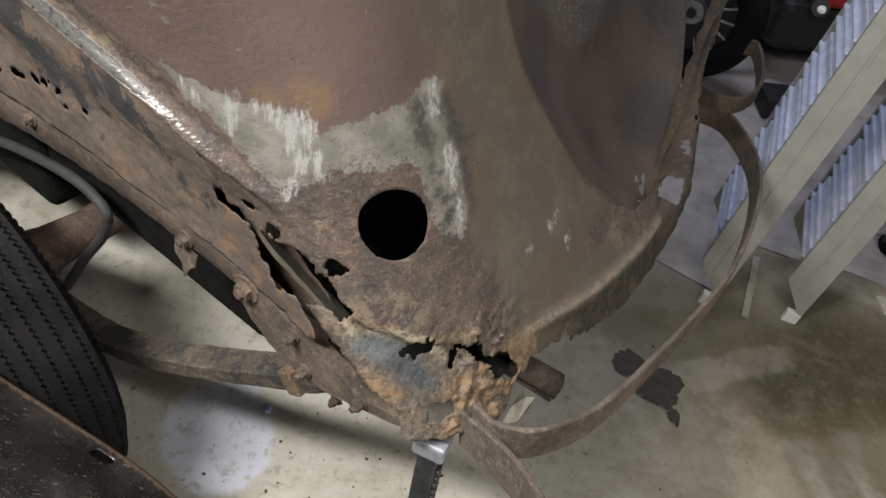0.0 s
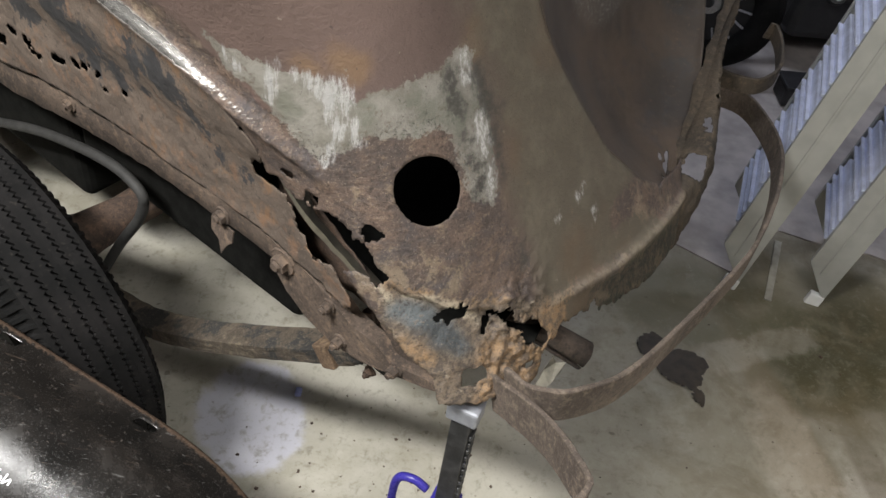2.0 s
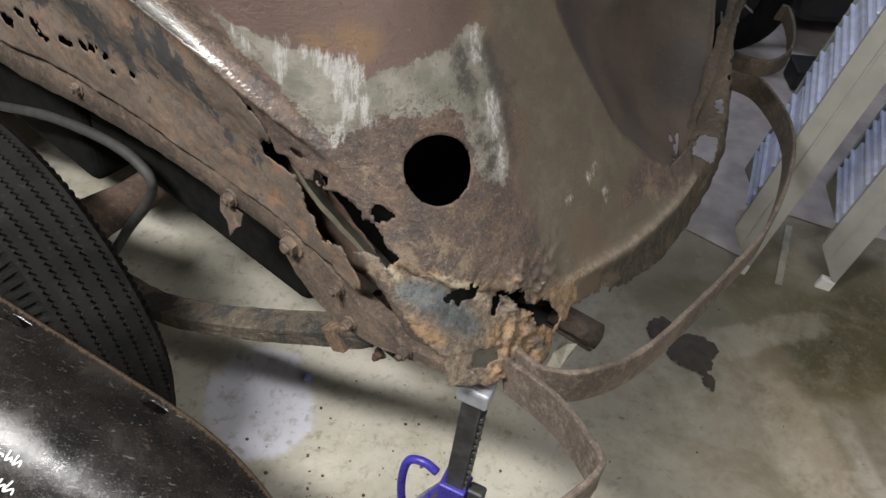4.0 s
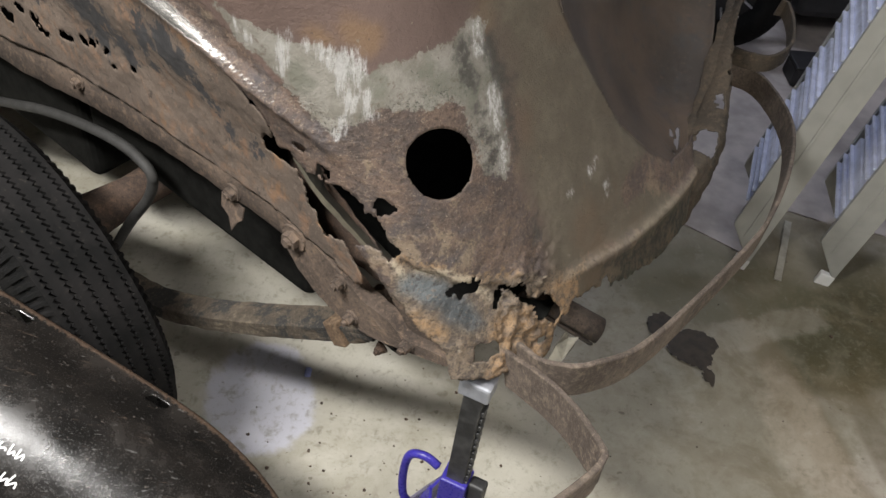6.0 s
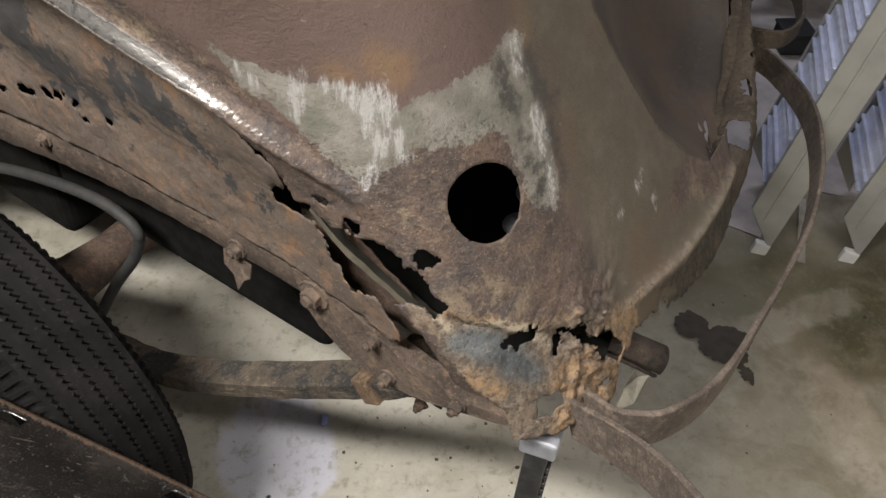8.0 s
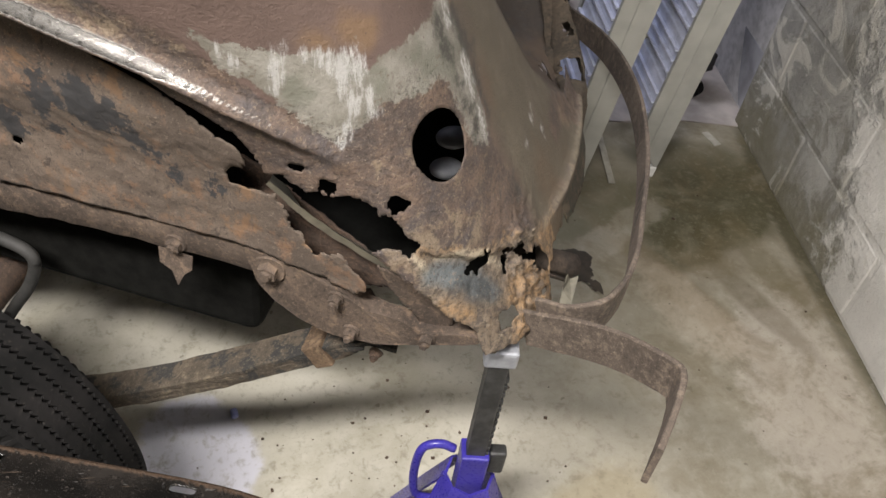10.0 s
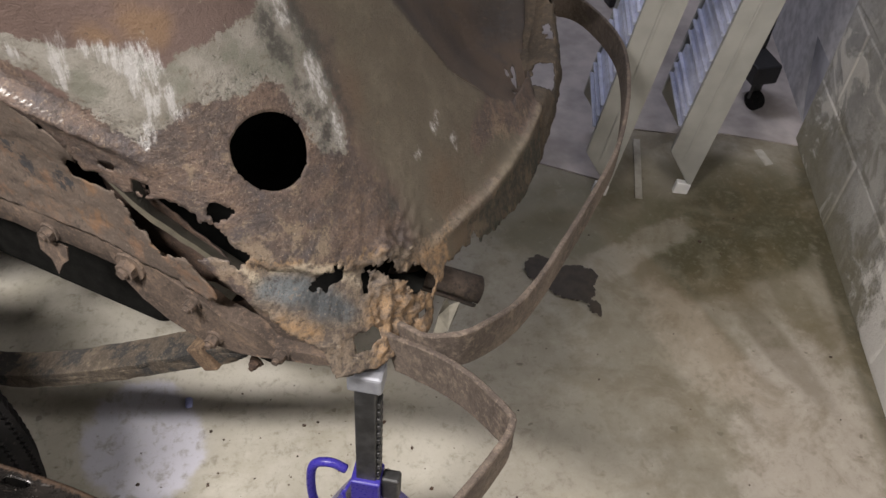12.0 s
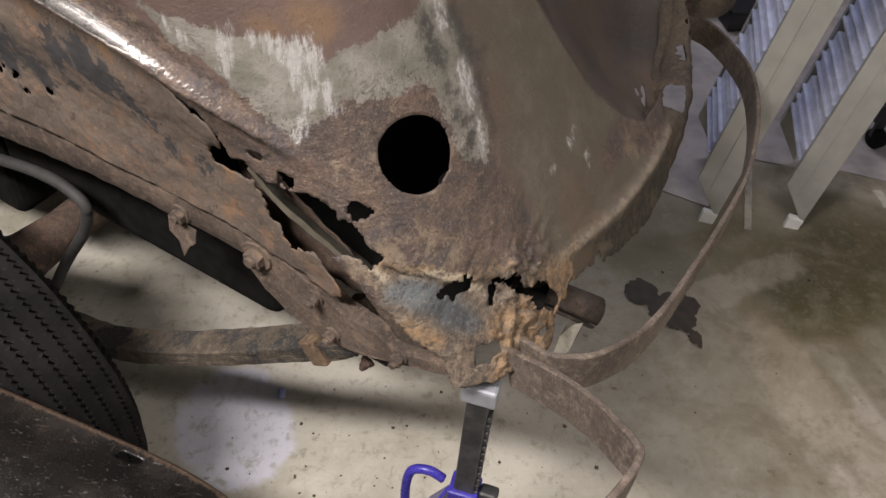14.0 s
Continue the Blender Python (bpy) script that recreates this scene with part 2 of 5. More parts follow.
# ---------------------------------------------------------------- materials
M_FLOOR = concrete_floor()
M_RUST = rust_material("brown_rust")
M_RUST_DARK = rust_material("dark_rust", (0.045, 0.032, 0.026), (0.10, 0.066, 0.048), (0.16, 0.10, 0.065))
M_IRON = rust_material("rusted_flat_iron", (0.080, 0.062, 0.050), (0.150, 0.117, 0.093), (0.22, 0.172, 0.132))
M_SPRING = rust_material("leaf_spring_rust", (0.070, 0.056, 0.042), (0.132, 0.104, 0.075), (0.190, 0.152, 0.106), (0.032, 0.031, 0.030), 0.51)
def rubber_material():
    m = Mat("tyre_rubber")
    a, f, g = m.noise(14, 5), m.noise(160, 4, 0.7), m.noise(520, 3, 0.7)
    c = m.mix(m.ramp(a, 0.35, 0.65), (0.006, 0.006, 0.006), (0.013, 0.012, 0.012))
    c = m.mix(m.ramp(f, 0.60, 0.72, 0, 0.5), c, (0.07, 0.062, 0.052))
    c = m.mix(m.ramp(g, 0.60, 0.72, 0, 0.6), c, (0.010, 0.010, 0.010))
    m.bump(m.math("ADD", f, g), 0.5, 0.0015)
    m.b.inputs["Specular IOR Level"].default_value = 0.16
    return m.done(c, 0.85)


M_RUBBER = rubber_material()
M_BLACKBAR = plain_material("scuffed_black_steel", (0.035, 0.035, 0.035), 0.45, 0, 0.5, 60, 0.2)
M_BLUE = plain_material("blue_enamel", (0.045, 0.035, 0.30), 0.32, 0, 0.15, 30, 0.05)
M_GREYCAP = plain_material("grey_cast_steel", (0.32, 0.33, 0.36), 0.5, 0.3, 0.15, 60)
M_ALU = plain_material("dull_aluminium", (0.41, 0.41, 0.38), 0.45, 0.25, 0.10, 14, 0.1)
# the rungs' aluminium, with the bluish light on them put into the colour
M_ALU_LIT = plain_material("blue_lit_aluminium", (0.66, 0.69, 0.82), 0.35, 0.35, 0.12, 30, 0.1)
M_WHITE = plain_material("white_plastic", (0.78, 0.78, 0.76), 0.5, 0, 0.05)
M_RED = plain_material("red_enamel", (0.45, 0.02, 0.015), 0.3, 0, 0.15)
M_BLACK = plain_material("black_plastic", (0.02, 0.02, 0.022), 0.5, 0, 0.2)
M_CHROME = plain_material("brushed_steel", (0.5, 0.5, 0.52), 0.3, 0.9, 0.1)
M_INK = plain_material("white_marker", (0.85, 0.85, 0.85), 0.5, 0, 0.03)
M_HOSE = plain_material("dusty_grey_hose", (0.040, 0.039, 0.037), 0.7, 0, 0.25)
M_OIL = plain_material("dried_oil", (0.042, 0.032, 0.022), 0.55, 0, 0.3, 50)
M_PLASTER = plain_material("ceiling_boards", (0.11, 0.098, 0.086), 0.9, 0, 0.05, 3)
M_WALLPAINT = plain_material("grey_wall_paint", (0.075, 0.071, 0.067), 0.9, 0, 0.15, 3)


def block_material():
    m = Mat("smeared_concrete_block")
    r = m.rand()
    sep = m.t.nodes.new("ShaderNodeSeparateXYZ")
    m.t.links.new(m.pos, sep.inputs[0])
    cloud, mid, fine, grit = m.noise(4, 6, 0.65, dist=0.5), m.noise(22, 5, 0.7), m.noise(110, 5, 0.75), m.noise(420, 3, 0.7)
    c = m.mix(m.ramp(cloud, 0.35, 0.65), (0.25, 0.245, 0.23), (0.42, 0.41, 0.385))
    c = m.mix(m.math("MULTIPLY", m.ramp(mid, 0.45, 0.65), 0.45), c, (0.42, 0.405, 0.37))
    c = m.mix(m.math("MULTIPLY", r, 0.40), c, (0.20, 0.195, 0.185))
    c = m.mix(m.ramp(m.noise(9, 6, 0.72, dist=0.6), 0.50, 0.62, 0, 0.6), c, (0.155, 0.145, 0.115))
    # green-brown damp low down, pale render smeared over the blocks nearer the door
    low = m.ramp(m.math("ADD", sep.outputs[2], m.math("MULTIPLY", m.math("SUBTRACT", cloud, 0.5), 0.5)), 0.02, 0.20, 0.65, 0.0)
    c = m.mix(low, c, (0.190, 0.170, 0.105))
    smear = m.noise(3.4, 7, 0.62, dist=1.0)
    edge = m.math("ADD", m.math("MULTIPLY", m.math("SUBTRACT", sep.outputs[1], 1.02), -0.9), m.math("MULTIPLY", m.math("SUBTRACT", sep.outputs[2], 0.25), 0.35))
    pale = m.ramp(m.math("ADD", edge, m.math("ADD", m.math("MULTIPLY", m.math("SUBTRACT", smear, 0.5), 0.6), m.math("MULTIPLY", m.math("SUBTRACT", mid, 0.5), 0.25))), -0.04, 0.05, 0, 0.92)
    c = m.mix(pale, c, m.mix(m.ramp(cloud, 0.35, 0.65), (0.62, 0.60, 0.565), (0.80, 0.775, 0.735)))
    wipe = m.noise(5, 6, 0.65, dist=1.4)
    c = m.mix(m.ramp(wipe, 0.54, 0.62, 0, 0.75), c, (0.58, 0.555, 0.50))
    c = m.mix(m.ramp(fine, 0.60, 0.72, 0, 0.55), c, (0.13, 0.12, 0.10))
    c = m.mix(m.ramp(grit, 0.60, 0.72, 0, 0.5), c, (0.10, 0.09, 0.08))
    m.bump(m.math("ADD", m.math("MULTIPLY", pale, 1.2), m.math("ADD", m.math("MULTIPLY", mid, 1.2), m.math("ADD", fine, m.math("MULTIPLY", wipe, 2.0)))), 0.8, 0.005)
    return m.done(c, 0.94)


M_BLOCK = block_material()
# blocks of the far wall, with its dim bluish light put into the colour
M_BLOCK_SHADED = plain_material("bluish_shaded_block", (0.30, 0.30, 0.33), 0.9, 0, 0.30, 9, 0.6)
M_MORTAR_FAR = plain_material("whitish_mortar", (0.48, 0.47, 0.48), 0.95, 0, 0.2, 30, 0.6)


def quarter_material():
    m = Mat("scraped_body_steel")
    big, mid, fine, grit = m.noise(5, 5), m.noise(26, 6, 0.68), m.noise(110, 5, 0.72), m.noise(520, 3, 0.7)
    # smooth brown primer
    c = m.mix(m.ramp(big, 0.35, 0.65), (0.098, 0.067, 0.056), (0.134, 0.091, 0.077))
    c = m.mix(m.ramp(grit, 0.5, 0.8, 0, 0.4), c, (0.085, 0.060, 0.048))
    # amber stains bleeding into the primer
    c = m.mix(m.math("MULTIPLY", m.zone("amber", mid, 0.02, 0.012), 0.34), c, (0.25, 0.145, 0.05))
    # olive grey paint round the corner
    olive = m.mix(m.ramp(mid, 0.4, 0.7), (0.100, 0.083, 0.060), (0.138, 0.117, 0.087))
    olive = m.mix(m.ramp(big, 0.44, 0.62, 0, 0.8), olive, (0.116, 0.079, 0.050))
    olive = m.mix(m.ramp(m.noise(70, 5, 0.7), 0.60, 0.70, 0, 0.5), olive, (0.175, 0.130, 0.085))
    olive = m.mix(m.ramp(grit, 0.52, 0.74, 0, 0.5), olive, (0.080, 0.066, 0.050))
    c = m.mix(m.zone("olive", mid, 0.03, 0.03), c, olive)
    # dark mottled band under the ridge
    below_ridge = m.mix(m.ramp(fine, 0.42, 0.6), (0.026, 0.030, 0.022), (0.085, 0.062, 0.045))
    below_ridge = m.mix(m.ramp(mid, 0.5, 0.60, 0, 0.8), below_ridge, (0.13, 0.100, 0.070))
    c = m.mix(m.zone("below_ridge", mid, 0.012, 0.004), c, below_ridge)
    # rust
    rust = m.mix(m.ramp(mid, 0.40, 0.62), (0.072, 0.054, 0.047), (0.132, 0.090, 0.068))
    rust = m.mix(m.ramp(fine, 0.52, 0.72), rust, (0.168, 0.120, 0.086))
    streak = m.noise(30, 5, 0.7, stretch=(1, 1, 3.2, 0, -38, 0))
    rust = m.mix(m.ramp(streak, 0.50, 0.66, 0, 0.55), rust, (0.078, 0.064, 0.060))
    rust = m.mix(m.ramp(grit, 0.5, 0.75, 0, 0.55), rust, (0.048, 0.034, 0.028))
    rust = m.mix(m.ramp(m.noise(14, 6, 0.7, dist=0.3), 0.52, 0.64, 0, 0.8), rust, (0.064, 0.055, 0.057))
    rust = m.mix(m.ramp(m.noise(19, 6, 0.7, dist=0.3), 0.53, 0.64, 0, 0.75), rust, (0.220, 0.168, 0.116))
    rust = m.mix(m.ramp(m.noise(260, 4, 0.7), 0.62, 0.70, 0, 0.8), rust, (0.33, 0.27, 0.20))
    c = m.mix(m.zone("rust", m.math("ADD", m.math("MULTIPLY", mid, 0.6), m.math("MULTIPLY", fine, 0.4)), 0.035, 0.003), c, rust)
    # grey sanded paint with brushed bare steel
    grey = m.mix(m.ramp(mid, 0.36, 0.62), (0.165, 0.152, 0.126), (0.250, 0.236, 0.206))
    grey = m.mix(m.ramp(m.noise(16, 5, 0.65), 0.50, 0.62, 0, 0.6), grey, (0.130, 0.134, 0.104))
    grey = m.mix(m.ramp(m.noise(55, 6, 0.72, dist=0.3), 0.57, 0.66, 0, 0.75), grey, (0.115, 0.086, 0.066))
    grey = m.mix(m.ramp(fine, 0.62, 0.70, 0, 0.85), grey, (0.085, 0.064, 0.05))
    gz = m.zone("grey", m.math("ADD", m.math("MULTIPLY", mid, 0.55), m.math("MULTIPLY", fine, 0.45)), 0.026, 0.0015)
    c = m.mix(gz, c, grey)
    brush = m.noise(30, 5, 0.75, stretch=(4.5, 4.5, 0.6, 0, 18, 0))
    bz = m.math("MULTIPLY", m.zone("bare", m.math("ADD", m.math("MULTIPLY", mid, 0.4), m.math("MULTIPLY", brush, 0.6)), 0.020, 0.005), m.ramp(brush, 0.38, 0.62, 0.06, 0.9))
    c = m.mix(bz, c, (0.62, 0.61, 0.60))
    # run-down streaks, pits and pale chips over all of it
    drip = m.noise(34, 5, 0.65, stretch=(2.6, 2.6, 0.5))
    c = m.mix(m.ramp(drip, 0.58, 0.76, 0, 0.22), c, (0.060, 0.045, 0.037))
    c = m.mix(m.ramp(m.noise(190, 3, 0.6), 0.66, 0.74, 0, 0.6), c, (0.040, 0.031, 0.027))
    c = m.mix(m.ramp(m.noise(75, 4, 0.6), 0.68, 0.72, 0, 0.5), c, (0.24, 0.205, 0.165))
    # black paint rests down the corner line
    dz = m.zone("dark", m.math("ADD", m.math("MULTIPLY", mid, 0.5), m.math("MULTIPLY", fine, 0.5)), 0.024, 0.006)
    c = m.mix(m.math("MULTIPLY", dz, m.ramp(fine, 0.34, 0.50, 0.45, 0.9)), c, (0.046, 0.043, 0.037))
    # orange scale low on the corner
    scale = m.mix(m.ramp(fine, 0.36, 0.62), (0.076, 0.060, 0.049), (0.188, 0.146, 0.106))
    scale = m.mix(m.ramp(m.noise(17, 6, 0.7), 0.54, 0.66, 0, 0.35), scale, (0.185, 0.120, 0.070))
    scale = m.mix(m.ramp(m.noise(48, 6, 0.75), 0.60, 0.67, 0, 0.7), scale, (0.32, 0.27, 0.20))
    scale = m.mix(m.ramp(m.noise(36, 6, 0.75, dist=0.4), 0.56, 0.65, 0, 0.8), scale, (0.060, 0.049, 0.042))
    scale = m.mix(m.math("MULTIPLY", m.zone("orange", mid, 0.02, 0.01), m.ramp(fine, 0.40, 0.60, 0.18, 0.85)), scale, (0.290, 0.180, 0.090))
    scale = m.mix(m.math("MULTIPLY", m.zone("cream", fine, 0.010, 0.004), m.ramp(mid, 0.40, 0.55, 0.2, 0.9)), scale, (0.40, 0.34, 0.25))
    c = m.mix(m.zone("scale", m.math("ADD", m.math("MULTIPLY", mid, 0.6), m.math("MULTIPLY", fine, 0.4)), 0.034, 0.004), c, scale)
    blue = m.mix(m.ramp(m.noise(11, 4, 0.5), 0.40, 0.6), (0.056, 0.063, 0.067), (0.112, 0.125, 0.131))
    blue = m.mix(m.ramp(m.noise(18, 5, 0.6, dist=0.5), 0.54, 0.68, 0, 0.75), blue, (0.040, 0.043, 0.048))
    blue = m.mix(m.ramp(fine, 0.60, 0.72, 0, 0.55), blue, (0.15, 0.12, 0.09))
    c = m.mix(m.zone("blue", m.math("ADD", m.math("MULTIPLY", mid, 0.6), m.math("MULTIPLY", fine, 0.4)), 0.022, 0.009), c, blue)
    # worn shiny rolled edge and rubbed ridge
    ez = m.math("MULTIPLY", m.zone("edge", m.math("ADD", m.math("MULTIPLY", mid, 0.4), m.math("MULTIPLY", fine, 0.6)), 0.003, 0.001), m.ramp(m.math("ADD", m.ramp(m.attr("edge"), 0.0005, 0.003, 0, 0.4), fine), 0.34, 0.48))
    c = m.mix(ez, c, (0.50, 0.485, 0.46))
    c = m.mix(m.math("MULTIPLY", m.zone("crest", fine, 0.006, 0.003), m.ramp(mid, 0.35, 0.6, 0.15, 0.65)), c, (0.26, 0.22, 0.165))
    # coarse pitted relief where it rusts
    pit = m.noise(150, 4, 0.75)
    rz = m.math("MAXIMUM", m.zone("rust", mid, 0.03, 0.01), m.zone("scale", mid, 0.03, 0.01))
    c = m.mix(m.math("MULTIPLY", rz, m.ramp(pit, 0.54, 0.66, 0, 0.7)), c, (0.030, 0.022, 0.019))
    c = m.mix(m.math("MULTIPLY", rz, m.ramp(pit, 0.42, 0.32, 0, 0.5)), c, (0.25, 0.185, 0.13))
    speck = m.noise(330, 3, 0.7)
    c = m.mix(m.math("MULTIPLY", rz, m.ramp(speck, 0.56, 0.66, 0, 0.6)), c, (0.034, 0.027, 0.024))
    c = m.mix(m.math("MULTIPLY", rz, m.ramp(speck, 0.42, 0.33, 0, 0.35)), c, (0.30, 0.24, 0.18))
    relief = m.math("ADD", m.math("MULTIPLY", m.math("MULTIPLY", pit, rz), -1.6), m.math("ADD", m.math("MULTIPLY", mid, 0.8), m.math("ADD", fine, m.math("MULTIPLY", grit, 0.4))))
    m.bump(m.math("MULTIPLY", relief, m.math("SUBTRACT", 1.0, m.math("MULTIPLY", ez, 0.85))), 0.65, 0.0024)
    rough = m.math("SUBTRACT", m.math("SUBTRACT", 0.60, m.math("MULTIPLY", bz, 0.25)), m.math("MULTIPLY", ez, 0.38))
    return m.done(c, rough, m.math("MULTIPLY", m.math("ADD", m.math("MULTIPLY", bz, 0.7), ez, True), 0.85))


def inner_material():
    m = Mat("rusted_inner_panel")
    up = (1, 1, 0.8)
    mid, fine, grit, big = m.noise(30, 6, 0.7, stretch=up), m.noise(130, 5, 0.72, stretch=up), m.noise(500, 3, 0.7), m.noise(9, 5, 0.6, stretch=up)
    c = m.mix(m.ramp(big, 0.35, 0.65), (0.106, 0.081, 0.064), (0.166, 0.127, 0.099))
    c = m.mix(m.ramp(mid, 0.52, 0.66, 0, 0.75), c, (0.215, 0.128, 0.080))
    c = m.mix(m.ramp(m.noise(70, 5, 0.7, stretch=up), 0.58, 0.68, 0, 0.8), c, (0.048, 0.038, 0.033))
    c = m.mix(m.ramp(grit, 0.48, 0.70, 0, 0.65), c, (0.055, 0.041, 0.033))
    c = m.mix(m.ramp(m.noise(300, 3, 0.7), 0.42, 0.32, 0, 0.45), c, (0.30, 0.24, 0.185))
    c = m.mix(m.ramp(m.noise(15, 6, 0.7, dist=0.5), 0.56, 0.66, 0, 0.6), c, (0.24, 0.135, 0.070))
    pz = m.math("MULTIPLY", m.zone("paint", m.math("ADD", m.math("MULTIPLY", m.noise(34, 6, 0.7, dist=0.4, stretch=up), 0.7), m.math("MULTIPLY", fine, 0.3)), 0.085, 0.004), 0.92)
    c = m.mix(pz, c, (0.034, 0.035, 0.038))
    c = m.mix(m.ramp(m.noise(210, 4, 0.75), 0.60, 0.70, 0, 0.75), c, (0.036, 0.027, 0.023))
    m.bump(m.math("ADD", m.math("MULTIPLY", mid, 0.7), fine), 0.7, 0.0024)
    return m.done(c, 0.82)


M_QUARTER, M_INNER = quarter_material(), inner_material()


def trunk_material():
    m = Mat("scratched_trunk_steel")
    big, mid, fine, grit = m.noise(6, 5, 0.6), m.noise(24, 6, 0.7), m.noise(120, 5, 0.72), m.noise(480, 3, 0.7)
    c = m.mix(m.ramp(big, 0.36, 0.62), (0.050, 0.040, 0.033), (0.100, 0.073, 0.054))
    c = m.mix(m.ramp(mid, 0.50, 0.66, 0, 0.7), c, (0.050, 0.050, 0.050))
    c = m.mix(m.ramp(fine, 0.56, 0.72, 0, 0.6), c, (0.165, 0.118, 0.080))
    c = m.mix(m.ramp(grit, 0.52, 0.74, 0, 0.5), c, (0.045, 0.036, 0.030))
    rub = m.zone("rub", mid, 0.12, 0.10)
    line = m.noise(60, 4, 0.7, stretch=(0.35, 3.2, 3.2, 0, 35, 20))
    sz = m.math("MULTIPLY", rub, m.ramp(line, 0.52, 0.64, 0.10, 0.75))
    c = m.mix(sz, c, (0.33, 0.31, 0.29))
    m.bump(m.math("ADD", mid, m.math("ADD", fine, m.math("MULTIPLY", grit, 0.5))), 0.5, 0.0018)
    return m.done(c, 0.55, m.math("MULTIPLY", sz, 0.5))


M_TRUNK = trunk_material()
M_BRACE = plain_material("dusty_olive_paint", (0.110, 0.098, 0.072), 0.8, 0, 0.3, 30, 0.3)
M_FLAP = plain_material("flaked_grey_paint", (0.12, 0.11, 0.085), 0.7, 0, 0.4, 60, 0.5)
M_APRON = plain_material("pale_pinkish_concrete", (0.40, 0.36, 0.34), 0.8, 0, 0.25, 9, 0.3)
# pipe rust, darkened for the shade behind the corner
M_PIPE = rust_material("shaded_pipe_rust", (0.030, 0.023, 0.019), (0.062, 0.046, 0.036), (0.095, 0.069, 0.051))
M_TAIL = rust_material("dim_olive_rust", (0.040, 0.032, 0.024), (0.080, 0.061, 0.043), (0.120, 0.090, 0.060))
M_TAPE = plain_material("faded_tape", (0.36, 0.34, 0.29), 0.8, 0, 0.2, 30)
M_PALE_BLUE = plain_material("pale_blue_gloss", (0.45, 0.50, 0.85), 0.25, 0, 0.2)
# near-black that stands in for the shade under and inside the car
M_SHADE_BLACK = plain_material("shade_black", (0.010, 0.010, 0.009), 0.9, 0, 0.3)
M_SHADE_BLACK.node_tree.nodes["Principled BSDF"].inputs["Specular IOR Level"].default_value = 0.1
MOUNT_A, MOUNT_B = ((0.298, 0.868, 0.741), 0.019), ((0.281, 0.846, 0.714), 0.018)
M_ORANGE = rust_material("orange_scale", (0.095, 0.062, 0.04), (0.175, 0.115, 0.07), (0.26, 0.18, 0.11))


def fender_material():
    m = Mat("dusty_black_fender")
    mid, fine = m.noise(12, 6, 0.65), m.noise(150, 4, 0.7)
    c = m.mix(m.ramp(mid, 0.4, 0.7), (0.009, 0.0085, 0.008), (0.024, 0.021, 0.019))
    c = m.mix(m.ramp(m.noise(30, 6, 0.7, stretch=(1, 6, 1, 0, 0, 30)), 0.60, 0.70, 0, 0.5), c, (0.12, 0.09, 0.07))
    c = m.mix(m.ramp(fine, 0.62, 0.70, 0, 0.7), c, (0.11, 0.095, 0.085))
    dust = m.noise(340, 3, 0.7)
    c = m.mix(m.ramp(dust, 0.60, 0.72, 0, 0.30), c, (0.085, 0.078, 0.073))
    cut = m.noise(26, 3, 0.6, stretch=(0.5, 9, 9, 20, 30, 50))
    c = m.mix(m.ramp(cut, 0.66, 0.70, 0, 0.5), c, (0.17, 0.165, 0.16))
    rim = m.ramp(m.math("ADD", m.attr("rim"), m.math("MULTIPLY", m.math("SUBTRACT", fine, 0.5), 0.02)), 0.003, 0.008, 0.85, 0.0)
    c = m.mix(rim, c, (0.085, 0.058, 0.042))
    m.bump(m.math("ADD", mid, m.math("ADD", fine, dust)), 0.16, 0.0009)
    m.b.inputs["Specular IOR Level"].default_value = 0.5
    return m.done(c, m.math("ADD", m.ramp(mid, 0.35, 0.7, 0.15, 0.32), m.ramp(dust, 0.5, 0.7, 0, 0.15)))


M_FENDER = fender_material()

# ---------------------------------------------------------------- the room
WALL_A, WALL_B = Vector((0.687, -1.05, 0)), Vector((1.600, 1.520, 0))
WALL_DIR = (WALL_B - WALL_A).normalized()
WALL_NORM = Vector((-WALL_DIR.y, WALL_DIR.x, 0))
ROOM = [(-3.2, -2.6), (-3.2, 5.2), (3.6, 5.2), (3.6, -2.6)]

bm = bmesh.new()
for p in ROOM:
    bm.verts.new((*p, 0))
bm.faces.new(bm.verts)
ret = bmesh.ops.extrude_face_region(bm, geom=bm.faces[:])
for v in [g for g in ret["geom"] if isinstance(g, bmesh.types.BMVert)]:
    v.co.z -= 0.15
bmesh.ops.recalc_face_normals(bm, faces=bm.faces)
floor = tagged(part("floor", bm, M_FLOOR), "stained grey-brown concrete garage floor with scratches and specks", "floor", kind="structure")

ceiling = tagged(part("ceiling", box_bm((-3.2, -2.6, 2.45), (3.6, 5.2, 2.55)), M_PLASTER), "plain dull brownish garage ceiling", "ceiling", kind="structure")
for nm, lo, hi in (("wall_west", (-3.3, -2.6, 0), (-3.2, 5.2, 2.45)), ("wall_north", (-3.3, 5.2, 0), (3.7, 5.3, 2.45)),
                   ("wall_south", (-3.3, -2.7, 0), (3.7, -2.6, 2.45)), ("wall_east", (3.6, -2.6, 0), (3.7, 5.2, 2.45))):
    tagged(part(nm, box_bm(lo, hi), M_WALLPAINT), "plain grey painted garage wall", "wall", kind="structure")

# ---------------------------------------------------------------- the car
car = thing("car", "old car's rusted rear corner, fender taken off, on a jack stand", "car")

# the quarter panel's skin: depth as a smooth function of x and height
QUARTER = (0.3659, -0.0842, 0.2871, 1.4985, 2.8926, 0.0942, 1.3467)


def skin_y(x, z):
    a, b = x - 0.15, z - 0.83
    q = QUARTER
    return q[0] + q[1] * a + q[2] * b + q[3] * math.sqrt(a * a + 0.0625) + q[4] * a * min(b, 0.30) + q[5] * b * b + q[6] * max(a, 0) ** 2


